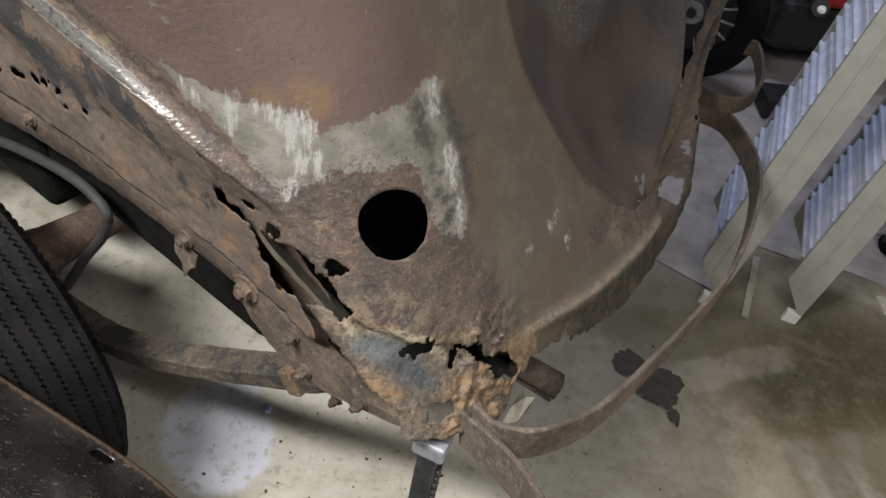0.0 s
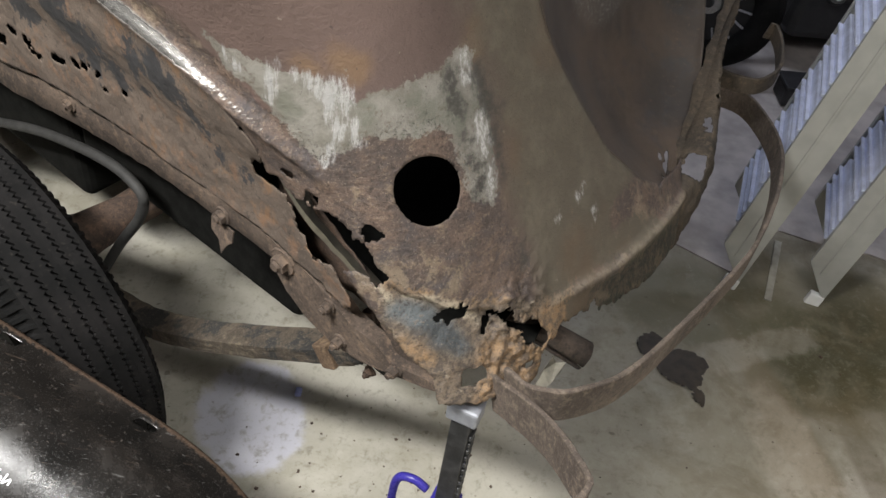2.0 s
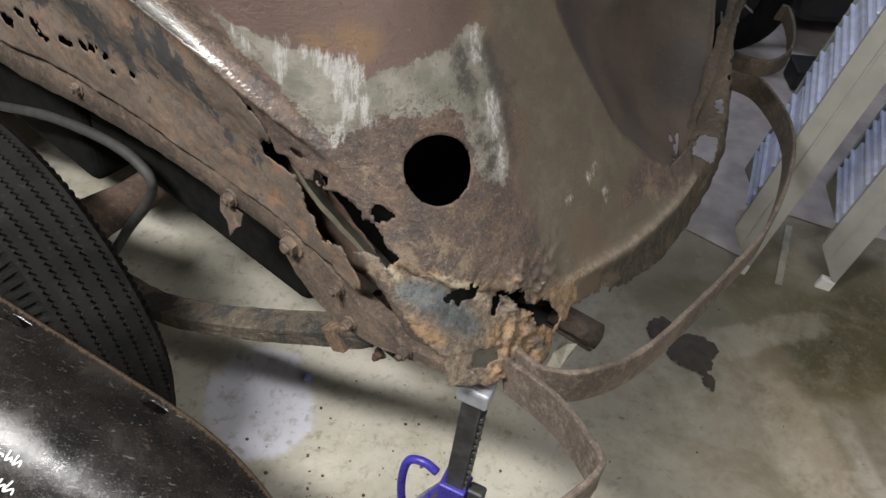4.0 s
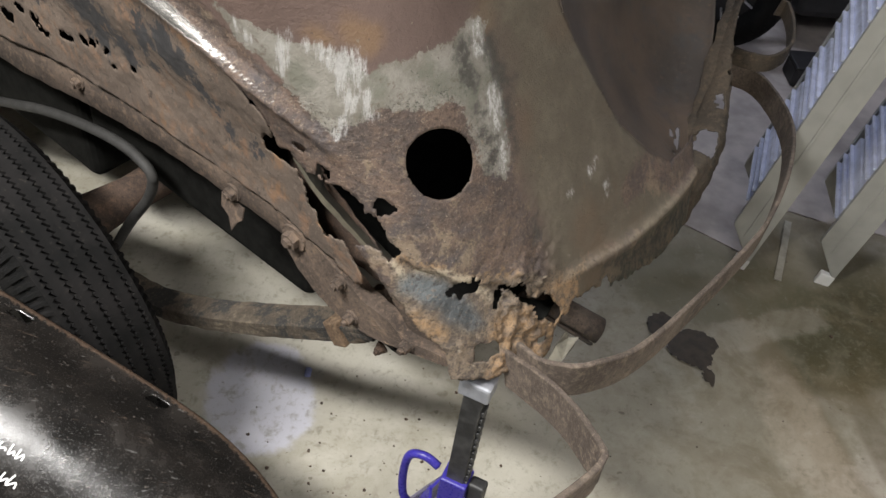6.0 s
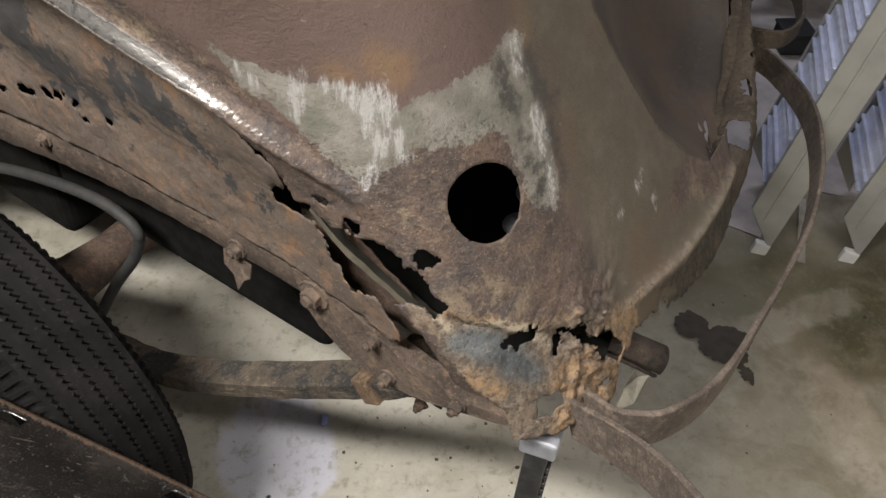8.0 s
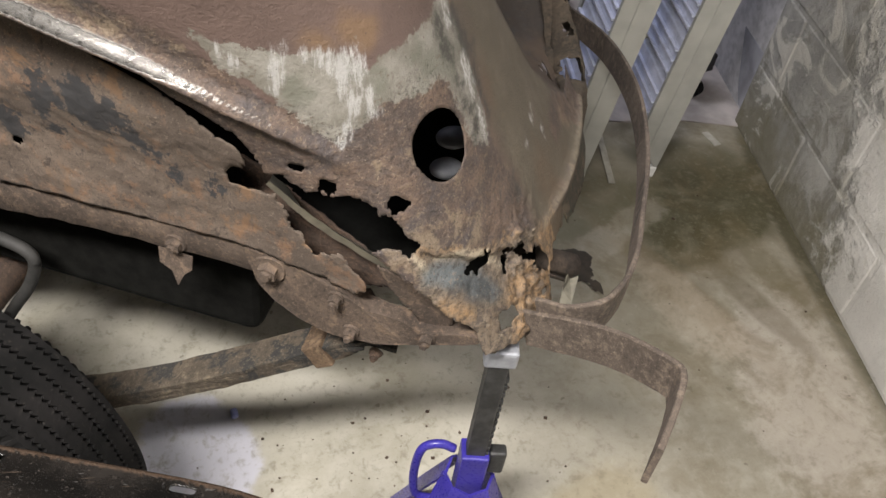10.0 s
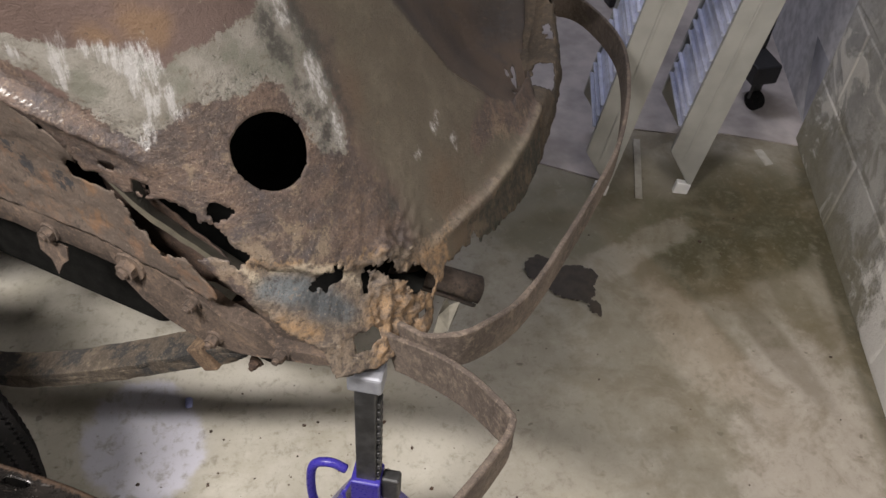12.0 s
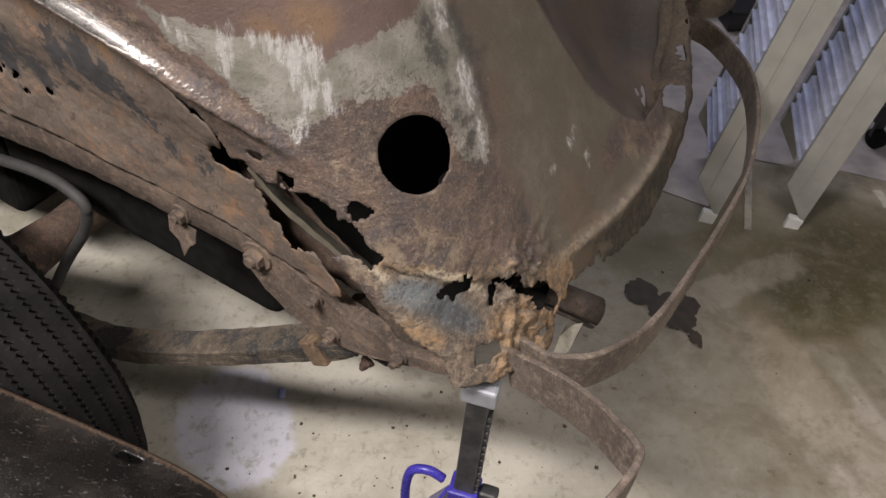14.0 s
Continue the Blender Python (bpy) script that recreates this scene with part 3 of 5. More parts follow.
LOW_X = [-0.60, -0.30, -0.060, -0.037, -0.019, 0.013, 0.026, 0.036, 0.048, 0.130, 0.150, 0.184, 0.207, 0.244, 0.252, 0.313, 0.330, 0.366, 0.381, 0.386, 0.402, 0.410, 0.446, 0.476, 0.491, 0.534, 0.580, 0.647]
LOW_Z = [1.095, 0.998, 0.912, 0.891, 0.882, 0.860, 0.837, 0.814, 0.796, 0.737, 0.716, 0.683, 0.656, 0.630, 0.598, 0.590, 0.598, 0.587, 0.594, 0.612, 0.612, 0.618, 0.611, 0.592, 0.590, 0.573, 0.558, 0.549]
RIGHT_Z = [0.616, 0.622, 0.634, 0.664, 0.733, 0.818, 0.869, 0.917, 0.987, 1.10, 1.40]
RIGHT_X = [0.70, 0.625, 0.585, 0.545, 0.476, 0.415, 0.381, 0.352, 0.322, 0.290, 0.25]
CREST_X, CREST_Z = [-0.60, -0.30, -0.063, -0.012, 0.036, 0.075, 0.13], [1.150, 1.040, 0.943, 0.917, 0.891, 0.864, 0.83]
RIDGE_X, RIDGE_Z = [0.33, 0.353, 0.394, 0.438, 0.487, 0.545, 0.605, 0.66], [0.672, 0.660, 0.650, 0.640, 0.624, 0.609, 0.594, 0.586]
HOLES = [(0.160, 0.790, 0.011, 0.010), (0.061, 0.832, 0.008, 0.005), (0.092, 0.812, 0.008, 0.009), (0.264, 0.694, 0.017, 0.008), (0.304, 0.668, 0.005, 0.011), (0.466, 0.600, 0.012, 0.007), (0.330, 0.668, 0.007, 0.006), (0.366, 0.608, 0.005, 0.003)]
GAP = [(0.02, 0.795), (0.036, 0.812), (0.050, 0.816), (0.073, 0.802), (0.086, 0.802), (0.097, 0.801), (0.112, 0.806), (0.137, 0.791), (0.141, 0.782), (0.157, 0.777), (0.167, 0.756), (0.181, 0.742), (0.170, 0.729), (0.152, 0.741), (0.133, 0.738), (0.120, 0.735)]
VOID = [(0.300, 0.685), (0.324, 0.679), (0.340, 0.661), (0.355, 0.652), (0.366, 0.648), (0.383, 0.637), (0.390, 0.618), (0.382, 0.612), (0.370, 0.626), (0.356, 0.629), (0.346, 0.650), (0.331, 0.660), (0.316, 0.676)]
NOTCH = [(0.278, 0.625), (0.285, 0.632), (0.304, 0.630), (0.315, 0.622), (0.299, 0.610), (0.282, 0.613)]
CRACK_X, CRACK_Z = (0.175, 0.200, 0.228, 0.245, 0.300, 0.36), (0.740, 0.726, 0.717, 0.706, 0.688, 0.66)


def poly_sd(x, z, poly):
    """Distance to a polygon's outline, negative within."""
    d, inside = 1e9, False
    for (ax, az), (bx, bz) in zip(poly, poly[1:] + poly[:1]):
        t = min(1, max(0, ((x - ax) * (bx - ax) + (z - az) * (bz - az)) / ((bx - ax) ** 2 + (bz - az) ** 2)))
        d = min(d, math.hypot(x - ax - t * (bx - ax), z - az - t * (bz - az)))
        if (az > z) != (bz > z) and x < ax + (z - az) * (bx - ax) / (bz - az):
            inside = not inside
    return -d if inside else d


def skin_field(x, z):
    low = np.interp(x, LOW_X, LOW_Z)
    if z < low - 0.03:
        return -0.02
    rag = smooth(x, -0.06, 0.03) * 0.005 * (1 - 0.6 * smooth(x, 0.19, 0.23) + 0.4 * smooth(x, 0.32, 0.36))
    jag = fbm3((x, skin_y(x, z), z), 75, 3, 5) if z < 0.90 or z - low < 0.02 else 0.0
    g = (z - low + rag * jag) * 0.8
    g = min(g, (0.640 - x) * 1.5)
    if z > 0.61:
        g = min(g, (np.interp(z, RIGHT_Z, RIGHT_X) - x) * 0.8)
    g = min(g, (math.hypot(((z - 0.834) - (x - 0.2173)) * 0.7071 / 0.0432, ((z - 0.834) + (x - 0.2173)) * 0.7071 / 0.0312) - 1) * 0.036 + 0.0006 * jag)
    if x > 0 and z < 0.86:
        for hx, hz, rx, rz in HOLES:
            if abs(x - hx) < 0.04 and abs(z - hz) < 0.04:
                d = math.hypot((x - hx) / rx, (z - hz) / rz) - 1 + 0.65 * fbm3((x, skin_y(x, z), z), 85, hx * 9, 4)
                g = min(g, d * min(rx, rz))
        for poly, fray in ((GAP, 0.0032), (VOID, 0.0036), (NOTCH, 0.0032)):
            g = min(g, poly_sd(x, z, poly) + fray * jag)
    return g


def skin_place(x, z):
    e = 0.002
    y = skin_y(x, z)
    n = Vector(((skin_y(x + e, z) - skin_y(x - e, z)) / (2 * e), -1, (skin_y(x, z + e) - skin_y(x, z - e)) / (2 * e))).normalized()
    # the rolled edge stands proud
    c = z - np.interp(x, CREST_X, CREST_Z)
    w = 1 - smooth(x, 0.03, 0.13)
    h = w * 0.018 * math.exp(-(c / 0.0095) ** 2) - w * 0.10 * max(0, -c - 0.012)
    r = z - np.interp(x, RIDGE_X, RIDGE_Z)
    w = smooth(x, 0.37, 0.47)
    h += w * (0.008 * math.exp(-(r / 0.007) ** 2) - 0.35 * max(0, -r - 0.004))
    # the corner piece has broken away under a crack and sits a little deeper; scale swells beside it
    p = Vector((x, y, z))
    under = np.interp(x, CRACK_X, CRACK_Z) - z + 0.002 * fbm3(p, 90, 5)
    h -= 0.006 * smooth(x, 0.175, 0.20) * (1 - smooth(x, 0.30, 0.36)) * smooth(under, -0.0012, 0.0012) * (1 - 0.7 * smooth(under, 0.01, 0.05))
    s = smooth(x, 0.19, 0.23) * (1 - smooth(x, 0.355, 0.39)) * (1 - smooth(z, 0.68, 0.72))
    if s > 0:
        h += s * (0.006 * (0.3 + fbm3(p, 26, 7, 4)) * smooth(x, 0.29, 0.33) + (0.0006 + 0.0055 * smooth(x, 0.29, 0.33)) * fbm3(p, 70, 2) + (0.0005 + 0.004 * smooth(x, 0.29, 0.33)) * fbm3(p, 170, 2))
    rusty = smooth(-z, -0.80, -0.70) * (1 - smooth(x, 0.34, 0.40)) + smooth(-abs(c), -0.05, -0.02) * smooth(x, -0.06, 0.0) * (1 - smooth(x, 0.05, 0.15))
    h += 0.0010 * fbm3(p, 9, 4, 2) + (0.0014 * rusty * fbm3(p, 75, 4) if rusty > 0 else 0)
    return (x + n.x * h, y + n.y * h, z + n.z * h)


def seg(x, z, ax, az, bx, bz):
    t = min(1, max(0, ((x - ax) * (bx - ax) + (z - az) * (bz - az)) / ((bx - ax) ** 2 + (bz - az) ** 2)))
    return math.hypot(x - ax - t * (bx - ax), z - az - t * (bz - az))


GREY = [(-0.026, 0.981), (0.002, 0.973), (0.030, 0.964), (0.041, 0.964), (0.058, 0.956), (0.080, 0.963), (0.113, 0.957), (0.127, 0.935), (0.136, 0.935), (0.146, 0.948), (0.168, 0.946), (0.190, 0.950), (0.210, 0.952), (0.224, 0.954), (0.235, 0.966), (0.252, 0.955),
        (0.260, 0.930), (0.272, 0.900), (0.286, 0.865), (0.295, 0.839), (0.301, 0.814), (0.297, 0.792), (0.271, 0.808), (0.262, 0.831), (0.246, 0.858), (0.239, 0.879), (0.224, 0.898), (0.206, 0.895), (0.183, 0.895), (0.149, 0.897), (0.132, 0.882),
        (0.115, 0.873), (0.107, 0.862), (0.092, 0.870), (0.080, 0.876), (0.068, 0.896), (0.051, 0.907), (0.033, 0.921), (0.016, 0.934), (-0.003, 0.950)]
BLUE = [(0.185, 0.710), (0.204, 0.716), (0.236, 0.710), (0.258, 0.691), (0.284, 0.666), (0.289, 0.652), (0.276, 0.648), (0.248, 0.660), (0.227, 0.677), (0.200, 0.691), (0.186, 0.696)]


def z_olive(x, z):
    return x - np.interp(z, (0.60, 0.67, 0.717, 0.794, 0.855, 0.919, 0.964, 1.2), (0.40, 0.362, 0.349, 0.304, 0.296, 0.270, 0.250, 0.20))


def z_grey(x, z):
    return -poly_sd(x, z, GREY)


def z_rust(x, z):
    right = np.interp(z, (0.60, 0.67, 0.717, 0.794, 0.855, 0.92), (0.42, 0.366, 0.351, 0.306, 0.285, 0.25)) - x
    low = np.interp(x, (-0.2, -0.06, 0.0, 0.05, 0.102, 0.158, 0.210, 0.25, 0.30), (1.06, 0.985, 0.945, 0.905, 0.885, 0.905, 0.915, 0.87, 0.80)) - z
    lip = 0.012 - abs(z - np.interp(x, RIDGE_X, RIDGE_Z)) if 0.33 < x < 0.52 else -0.05
    return max(min(low, right), lip - 0.006, 0.034 - seg(x, z, 0.555, 0.668, 0.62, 0.622), 0.016 - seg(x, z, 0.50, 0.668, 0.56, 0.650))


def strokes(x, z, rows):
    return max(r - seg(x, z, a, b, c, d) for r, a, b, c, d in rows)


BARE = ((0.0035, 0.070, 0.961, 0.086, 0.960), (0.0060, 0.083, 0.957, 0.106, 0.938), (0.0065, 0.102, 0.954, 0.113, 0.924), (0.0075, 0.118, 0.953, 0.127, 0.926), (0.0055, 0.112, 0.922, 0.120, 0.897), (0.0050, 0.131, 0.917, 0.140, 0.892), (0.0035, 0.122, 0.905, 0.134, 0.912),
        (0.0055, 0.117, 0.893, 0.108, 0.866), (0.0030, 0.053, 0.968, 0.046, 0.920), (0.0025, 0.058, 0.962, 0.052, 0.930), (0.0025, 0.000, 0.968, 0.014, 0.950), (0.0045, 0.268, 0.886, 0.282, 0.848), (0.0035, 0.286, 0.838, 0.295, 0.805), (0.0030, 0.242, 0.955, 0.250, 0.930),
        (0.003, 0.422, 0.730, 0.424, 0.727), (0.002, 0.391, 0.728, 0.392, 0.727), (0.0012, 0.45, 0.70, 0.455, 0.688))
DARK = ((0.0065, 0.228, 0.945, 0.235, 0.920), (0.0060, 0.235, 0.920, 0.249, 0.897), (0.0060, 0.257, 0.937, 0.269, 0.911), (0.0060, 0.269, 0.911, 0.283, 0.886), (0.0045, 0.283, 0.886, 0.294, 0.884), (0.0050, 0.288, 0.868, 0.297, 0.836), (0.0040, 0.297, 0.836, 0.308, 0.810),
        (0.0050, 0.262, 0.850, 0.276, 0.838), (0.0040, 0.280, 0.828, 0.276, 0.812), (0.0035, 0.250, 0.880, 0.258, 0.868), (0.0045, 0.340, 0.735, 0.347, 0.712))
AMBER = ((0.014, 0.115, 0.980, 0.135, 0.968), (0.010, 0.080, 0.972, 0.092, 0.966), (0.010, 0.252, 0.978, 0.258, 0.950))


def z_bare(x, z):
    return strokes(x, z, BARE)


def z_dark(x, z):
    return strokes(x, z, DARK)


def z_amber(x, z):
    return strokes(x, z, AMBER)


def z_below_ridge(x, z):
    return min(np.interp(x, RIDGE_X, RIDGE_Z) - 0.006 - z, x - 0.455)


def z_orange(x, z):
    return max(min(x - 0.298, 0.655 - z), 0.009 - seg(x, z, 0.185, 0.742, 0.225, 0.728), 0.006 - seg(x, z, 0.25, 0.712, 0.32, 0.694), 0.007 - seg(x, z, 0.205, 0.668, 0.235, 0.650))


def z_crest(x, z):
    return min(0.0045 - abs(z - np.interp(x, RIDGE_X, RIDGE_Z) - 0.001), x - 0.39)


def z_scale(x, z):
    return min(np.interp(x, (0.12, 0.17, 0.20, 0.26, 0.30, 0.36, 0.40), (0.73, 0.745, 0.735, 0.712, 0.700, 0.676, 0.65)) - z, 0.42 - x, (x - 0.175) * 0.7)


def z_blue(x, z):
    return -poly_sd(x, z, BLUE)


def z_cream(x, z):
    return max(0.0035 - seg(x, z, 0.203, 0.722, 0.235, 0.718), 0.005 - seg(x, z, 0.235, 0.717, 0.272, 0.700), 0.004 - seg(x, z, 0.280, 0.690, 0.296, 0.676), 0.004 - seg(x, z, 0.182, 0.720, 0.190, 0.706), 0.0025 - seg(x, z, 0.150, 0.745, 0.176, 0.727))


def z_edge(x, z):
    return min(0.0046 - 0.0026 * smooth(x, -0.06, -0.01) - abs(z - np.interp(x, CREST_X, CREST_Z) - 0.006), 0.05 - x) - 0.0016 * smooth(x, -0.015, 0.015)


FIELDS = (("olive", z_olive), ("grey", z_grey), ("rust", z_rust), ("bare", z_bare), ("dark", z_dark), ("scale", z_scale), ("blue", z_blue), ("edge", z_edge), ("amber", z_amber), ("below_ridge", z_below_ridge), ("crest", z_crest), ("orange", z_orange), ("cream", z_cream))
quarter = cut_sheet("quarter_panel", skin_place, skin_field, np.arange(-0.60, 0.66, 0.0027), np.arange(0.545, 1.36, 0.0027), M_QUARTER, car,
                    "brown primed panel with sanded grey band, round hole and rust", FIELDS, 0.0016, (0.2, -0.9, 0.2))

# inside of the trunk, a bowl between the quarter's rear edge and the torn flange
BOWL_U = [0, 0.05, 0.11, 0.25, 0.38, 0.49, 0.63, 0.78, 1.0]
NEAR_X = [0.615, 0.585, 0.545, 0.466, 0.411, 0.366, 0.322, 0.290, 0.250]
NEAR_Z = [0.606, 0.634, 0.664, 0.745, 0.825, 0.892, 0.987, 1.100, 1.330]
FAR_X = [0.640, 0.655, 0.684, 0.710, 0.722, 0.728, 0.735, 0.745, 0.760]
FAR_Y = [1.125, 1.160, 1.232, 1.300, 1.400, 1.460, 1.560, 1.660, 1.800]
FAR_Z = [0.574, 0.574, 0.583, 0.617, 0.675, 0.706, 0.780, 0.860, 1.000]


def trunk_place(u, v):
    """u up from the bowl's foot; v across from the quarter to the flange."""
    x, z = np.interp(u, BOWL_U, NEAR_X), np.interp(u, BOWL_U, NEAR_Z)
    a = Vector((x, skin_y(x, z) + 0.003, z - 0.002))
    b = Vector([np.interp(u, BOWL_U, c) for c in (FAR_X, FAR_Y, FAR_Z)])
    sag = 0.13 * math.sin(math.pi * v) ** 0.8 * smooth(u, -0.05, 0.40)
    sag -= 0.075 * math.exp(-((u - 0.66) / 0.13) ** 2 - ((v - 0.40) / 0.17) ** 2)
    p = a.lerp(b, v) + Vector((-0.05, 0.75, -0.62)) * sag
    return p + Vector((0.1, -0.6, 0.5)) * 0.004 * fbm3(p, 11, 2)


def trunk_field(u, v):
    g = 0.05
    for a, b, r in ((0.060, 0.62, 0.020), (0.085, 0.66, 0.013), (0.045, 0.40, 0.008), (0.10, 0.56, 0.008), (0.03, 0.80, 0.010)):
        g = min(g, math.hypot((u - a) * 0.9, (v - b) * 0.25) - r + 0.010 * fbm(u, v * 0.3, 45, a))
    return g


def trunk_rub(u, v):
    return 0.5 - math.hypot((u - 0.62) / 0.20, (v - 0.36) / 0.34)


cut_sheet("trunk_floor", trunk_place, trunk_field, np.linspace(0, 1, 190), np.linspace(0, 1, 90), M_TRUNK, car, "dark bare steel with scratches and rust holes", (("rub", trunk_rub),), 0.002, (0.2, -0.7, 0.6))

# torn flange of the trunk opening, and the rear panel wrapping round under it
path = spline([Vector(p) for p in ((0.640, 1.128, 0.566), (0.660, 1.175, 0.575), (0.684, 1.228, 0.590), (0.708, 1.292, 0.622), (0.742, 1.380, 0.658), (0.776, 1.460, 0.678), (0.809, 1.540, 0.705), (0.850, 1.630, 0.745))], 14)
bm = rough_up(sweep_bm(path, lambda t: bar_profile(0.022 + 0.008 * t + 0.005 * math.sin(37 * t) * math.sin(11 * t), 0.004), (-0.45, -0.70, 0.55)), 0.004, 45, 2)
part("trunk_flange", bm, M_TAIL, car, "torn rust-brown flange with ragged edge", True)
REAR_U = [0, 0.13, 0.27, 0.40, 0.54, 0.68, 0.84, 1.0]
REAR_TOP = ([0.585, 0.618, 0.650, 0.672, 0.694, 0.718, 0.750, 0.790], [1.035, 1.085, 1.150, 1.205, 1.258, 1.322, 1.400, 1.490], [0.632, 0.600, 0.574, 0.580, 0.604, 0.634, 0.664, 0.690])
REAR_LOW = ([0.600, 0.645, 0.690, 0.725, 0.745, 0.749, 0.765, 0.800], [0.985, 1.030, 1.100, 1.170, 1.270, 1.345, 1.420, 1.510], [0.525, 0.520, 0.538, 0.550, 0.577, 0.608, 0.650, 0.690])


def rear_place(u, v):
    a, b = (Vector([np.interp(u, REAR_U, c) for c in rows]) for rows in (REAR_TOP, REAR_LOW))
    p = a.lerp(b, v) + Vector((0.40, -0.25, 0.85)) * (0.012 + 0.026 * smooth(u, 0.05, 0.22) * (1 - 0.6 * smooth(u, 0.5, 0.9))) * math.sin(math.pi * v ** 0.8)
    return p + Vector((0.6, -0.6, 0.3)) * (0.004 * fbm3(p, 22, 4) + 0.002 * fbm3(p, 70, 5))


def rear_field(u, v):
    rag = 0.020 * fbm(u, v * 0.15, 34, 6, 5)
    g = min(v * 0.10 + 0.012, (1 - v) * 0.10 + 0.003) + 0.35 * rag
    g = min(g, (math.hypot((u - 0.29) / 0.065, (v - 0.28) / 0.26) - 1) * 0.026 + 0.5 * rag, seg(u, v * 0.12, 0.46, 0.036, 0.50, 0.030) - 0.008 + 0.4 * rag)
    for a, b, r in ((0.60, 0.35, 0.006), (0.66, 0.45, 0.005), (0.56, 0.55, 0.006)):
        g = min(g, math.hypot((u - a) * 0.55, (v - b) * 0.08) - r + 0.3 * rag)
    return g


cut_sheet("rear_panel", rear_place, rear_field, np.linspace(0, 1, 150), np.linspace(0, 1, 30), M_TAIL, car, "rust-eaten lower rear panel curving away", (), 0.002, (0.5, -0.7, 0.3))

# inner wheel-house panel, upright over the rail, its rear end eaten away
INNER = [(0.188, 0.905), (0.098, 0.868), (0.050, 0.836), (0.018, 0.815), (0.014, 0.800), (0.034, 0.788), (0.046, 0.774), (0.044, 0.757), (0.020, 0.754), (-0.008, 0.757), (-0.016, 0.744), (-0.022, 0.725), (-0.036, 0.708), (-0.045, 0.694), (-0.056, 0.684), (-0.087, 0.692), (-0.094, 0.676),
         (-0.106, 0.666), (-0.119, 0.648), (-0.113, 0.633), (-0.079, 0.637), (-0.030, 0.649), (0.017, 0.660), (0.130, 0.664), (0.270, 0.661), (0.460, 0.648), (0.9, 0.56), (0.9, 1.30), (0.50, 1.25), (0.24, 0.985)]
FLANK = [(-0.118, 0.676), (-0.150, 0.663), (-0.200, 0.638), (-0.222, 0.628), (-0.220, 0.604), (-0.206, 0.590), (-0.182, 0.598), (-0.165, 0.615), (-0.140, 0.640)]


def inner_field(f, z):
    g = -poly_sd(f, z, INNER) + 0.006 * fbm(f, z, 55, 3, 5) * (1 - smooth(f, 0.02, 0.06))
    for hf, hz, r in ((0.576, 0.696, 0.009), (0.542, 0.692, 0.008), (0.524, 0.683, 0.010), (0.466, 0.703, 0.009), (0.448, 0.708, 0.006), (0.415, 0.722, 0.008), (0.395, 0.727, 0.005), (0.367, 0.732, 0.006), (0.349, 0.712, 0.005), (0.300, 0.735, 0.004), (0.623, 0.665, 0.011)):
        if abs(f - hf) < 0.04:
            g = min(g, math.hypot((f - hf) * 0.7, (z - hz) * 1.2) - r + 0.011 * fbm(f, z, 70, hf * 7))
    return g


def inner_place(f, z):
    return on_car(f, 0.019 + 0.003 * fbm(f, z, 10) + 0.0012 * fbm(f, z, 60) + 0.020 * smooth(z, 0.735, 0.845), z)


def z_paint(f, z):
    best = -0.1
    for r, a, b, c, d in ((0.022, 0.195, 0.845, 0.172, 0.825), (0.016, 0.205, 0.820, 0.188, 0.795), (0.005, 0.160, 0.805, 0.147, 0.782), (0.004, 0.147, 0.782, 0.134, 0.748), (0.008, 0.118, 0.772, 0.108, 0.745), (0.011, 0.244, 0.842, 0.252, 0.780),
                          (0.020, 0.34, 0.80, 0.37, 0.745), (0.030, 0.42, 0.82, 0.38, 0.79), (0.05, 0.48, 0.90, 0.42, 0.86), (0.04, 0.60, 0.85, 0.52, 0.77), (0.014, 0.305, 0.78, 0.300, 0.765), (0.006, 0.068, 0.742, 0.062, 0.738)):
        best = max(best, r - seg(f, z, a, b, c, d))
    return best


cut_sheet("wheel_house", inner_place, inner_field, np.arange(-0.14, 0.9, 0.0040), np.arange(0.57, 1.30, 0.0040), M_INNER, car, "flaking rust with rests of black paint", (("paint", z_paint),), 0.0015, tuple(OUT))
cut_sheet("corner_flank", lambda f, z: on_car(f, 0.002, z), lambda f, z: -poly_sd(f, z, FLANK) + 0.002 * fbm(f, z, 70, 8), np.arange(-0.27, -0.10, 0.003), np.arange(0.58, 0.69, 0.003), M_RUST, car, "", (), 0.002, tuple(OUT))
path = spline([on_car(0.0, 0.012, 0.770), on_car(-0.035, 0.014, 0.746), on_car(-0.070, 0.005, 0.714), on_car(-0.110, -0.003, 0.686), on_car(-0.20, -0.016, 0.630)], 8)
part("inner_brace", rough_up(sweep_bm(path, [(0.003, 0.001), (-0.030, -0.026), (-0.032, -0.027), (-0.0005, -0.002), (-0.001, -0.008), (0.003, -0.008)], (0, 0, 1)), 0.0012, 50), M_BRACE, car, "dusty olive-painted inner brace")
cut_sheet("inner_sill", lambda f, z: on_car(f, -0.020 + 0.003 * fbm(f, z, 14), z), lambda f, z: min(0.705 + 0.62 * (f + 0.05) - z, z - 0.612, f + 0.215, 0.05 - f) + 0.004 * fbm(f, z, 50, 5), np.arange(-0.23, 0.06, 0.004), np.arange(0.60, 0.80, 0.004), M_RUST_DARK, car, "dark rusted inner sill sheet", (), 0.002, tuple(OUT))

# floor pan, cover and far side, added to keep the inside dark
def slab(name, pts, z, thick, mat):
    bm = bmesh.new()
    f = bm.faces.new([bm.verts.new((p[0], p[1], z)) for p in pts])
    ret = bmesh.ops.extrude_face_region(bm, geom=[f])
    for v in [g for g in ret["geom"] if isinstance(g, bmesh.types.BMVert)]:
        v.co.z += thick
    bmesh.ops.recalc_face_normals(bm, faces=bm.faces)
    return part(name, bm, mat, car)


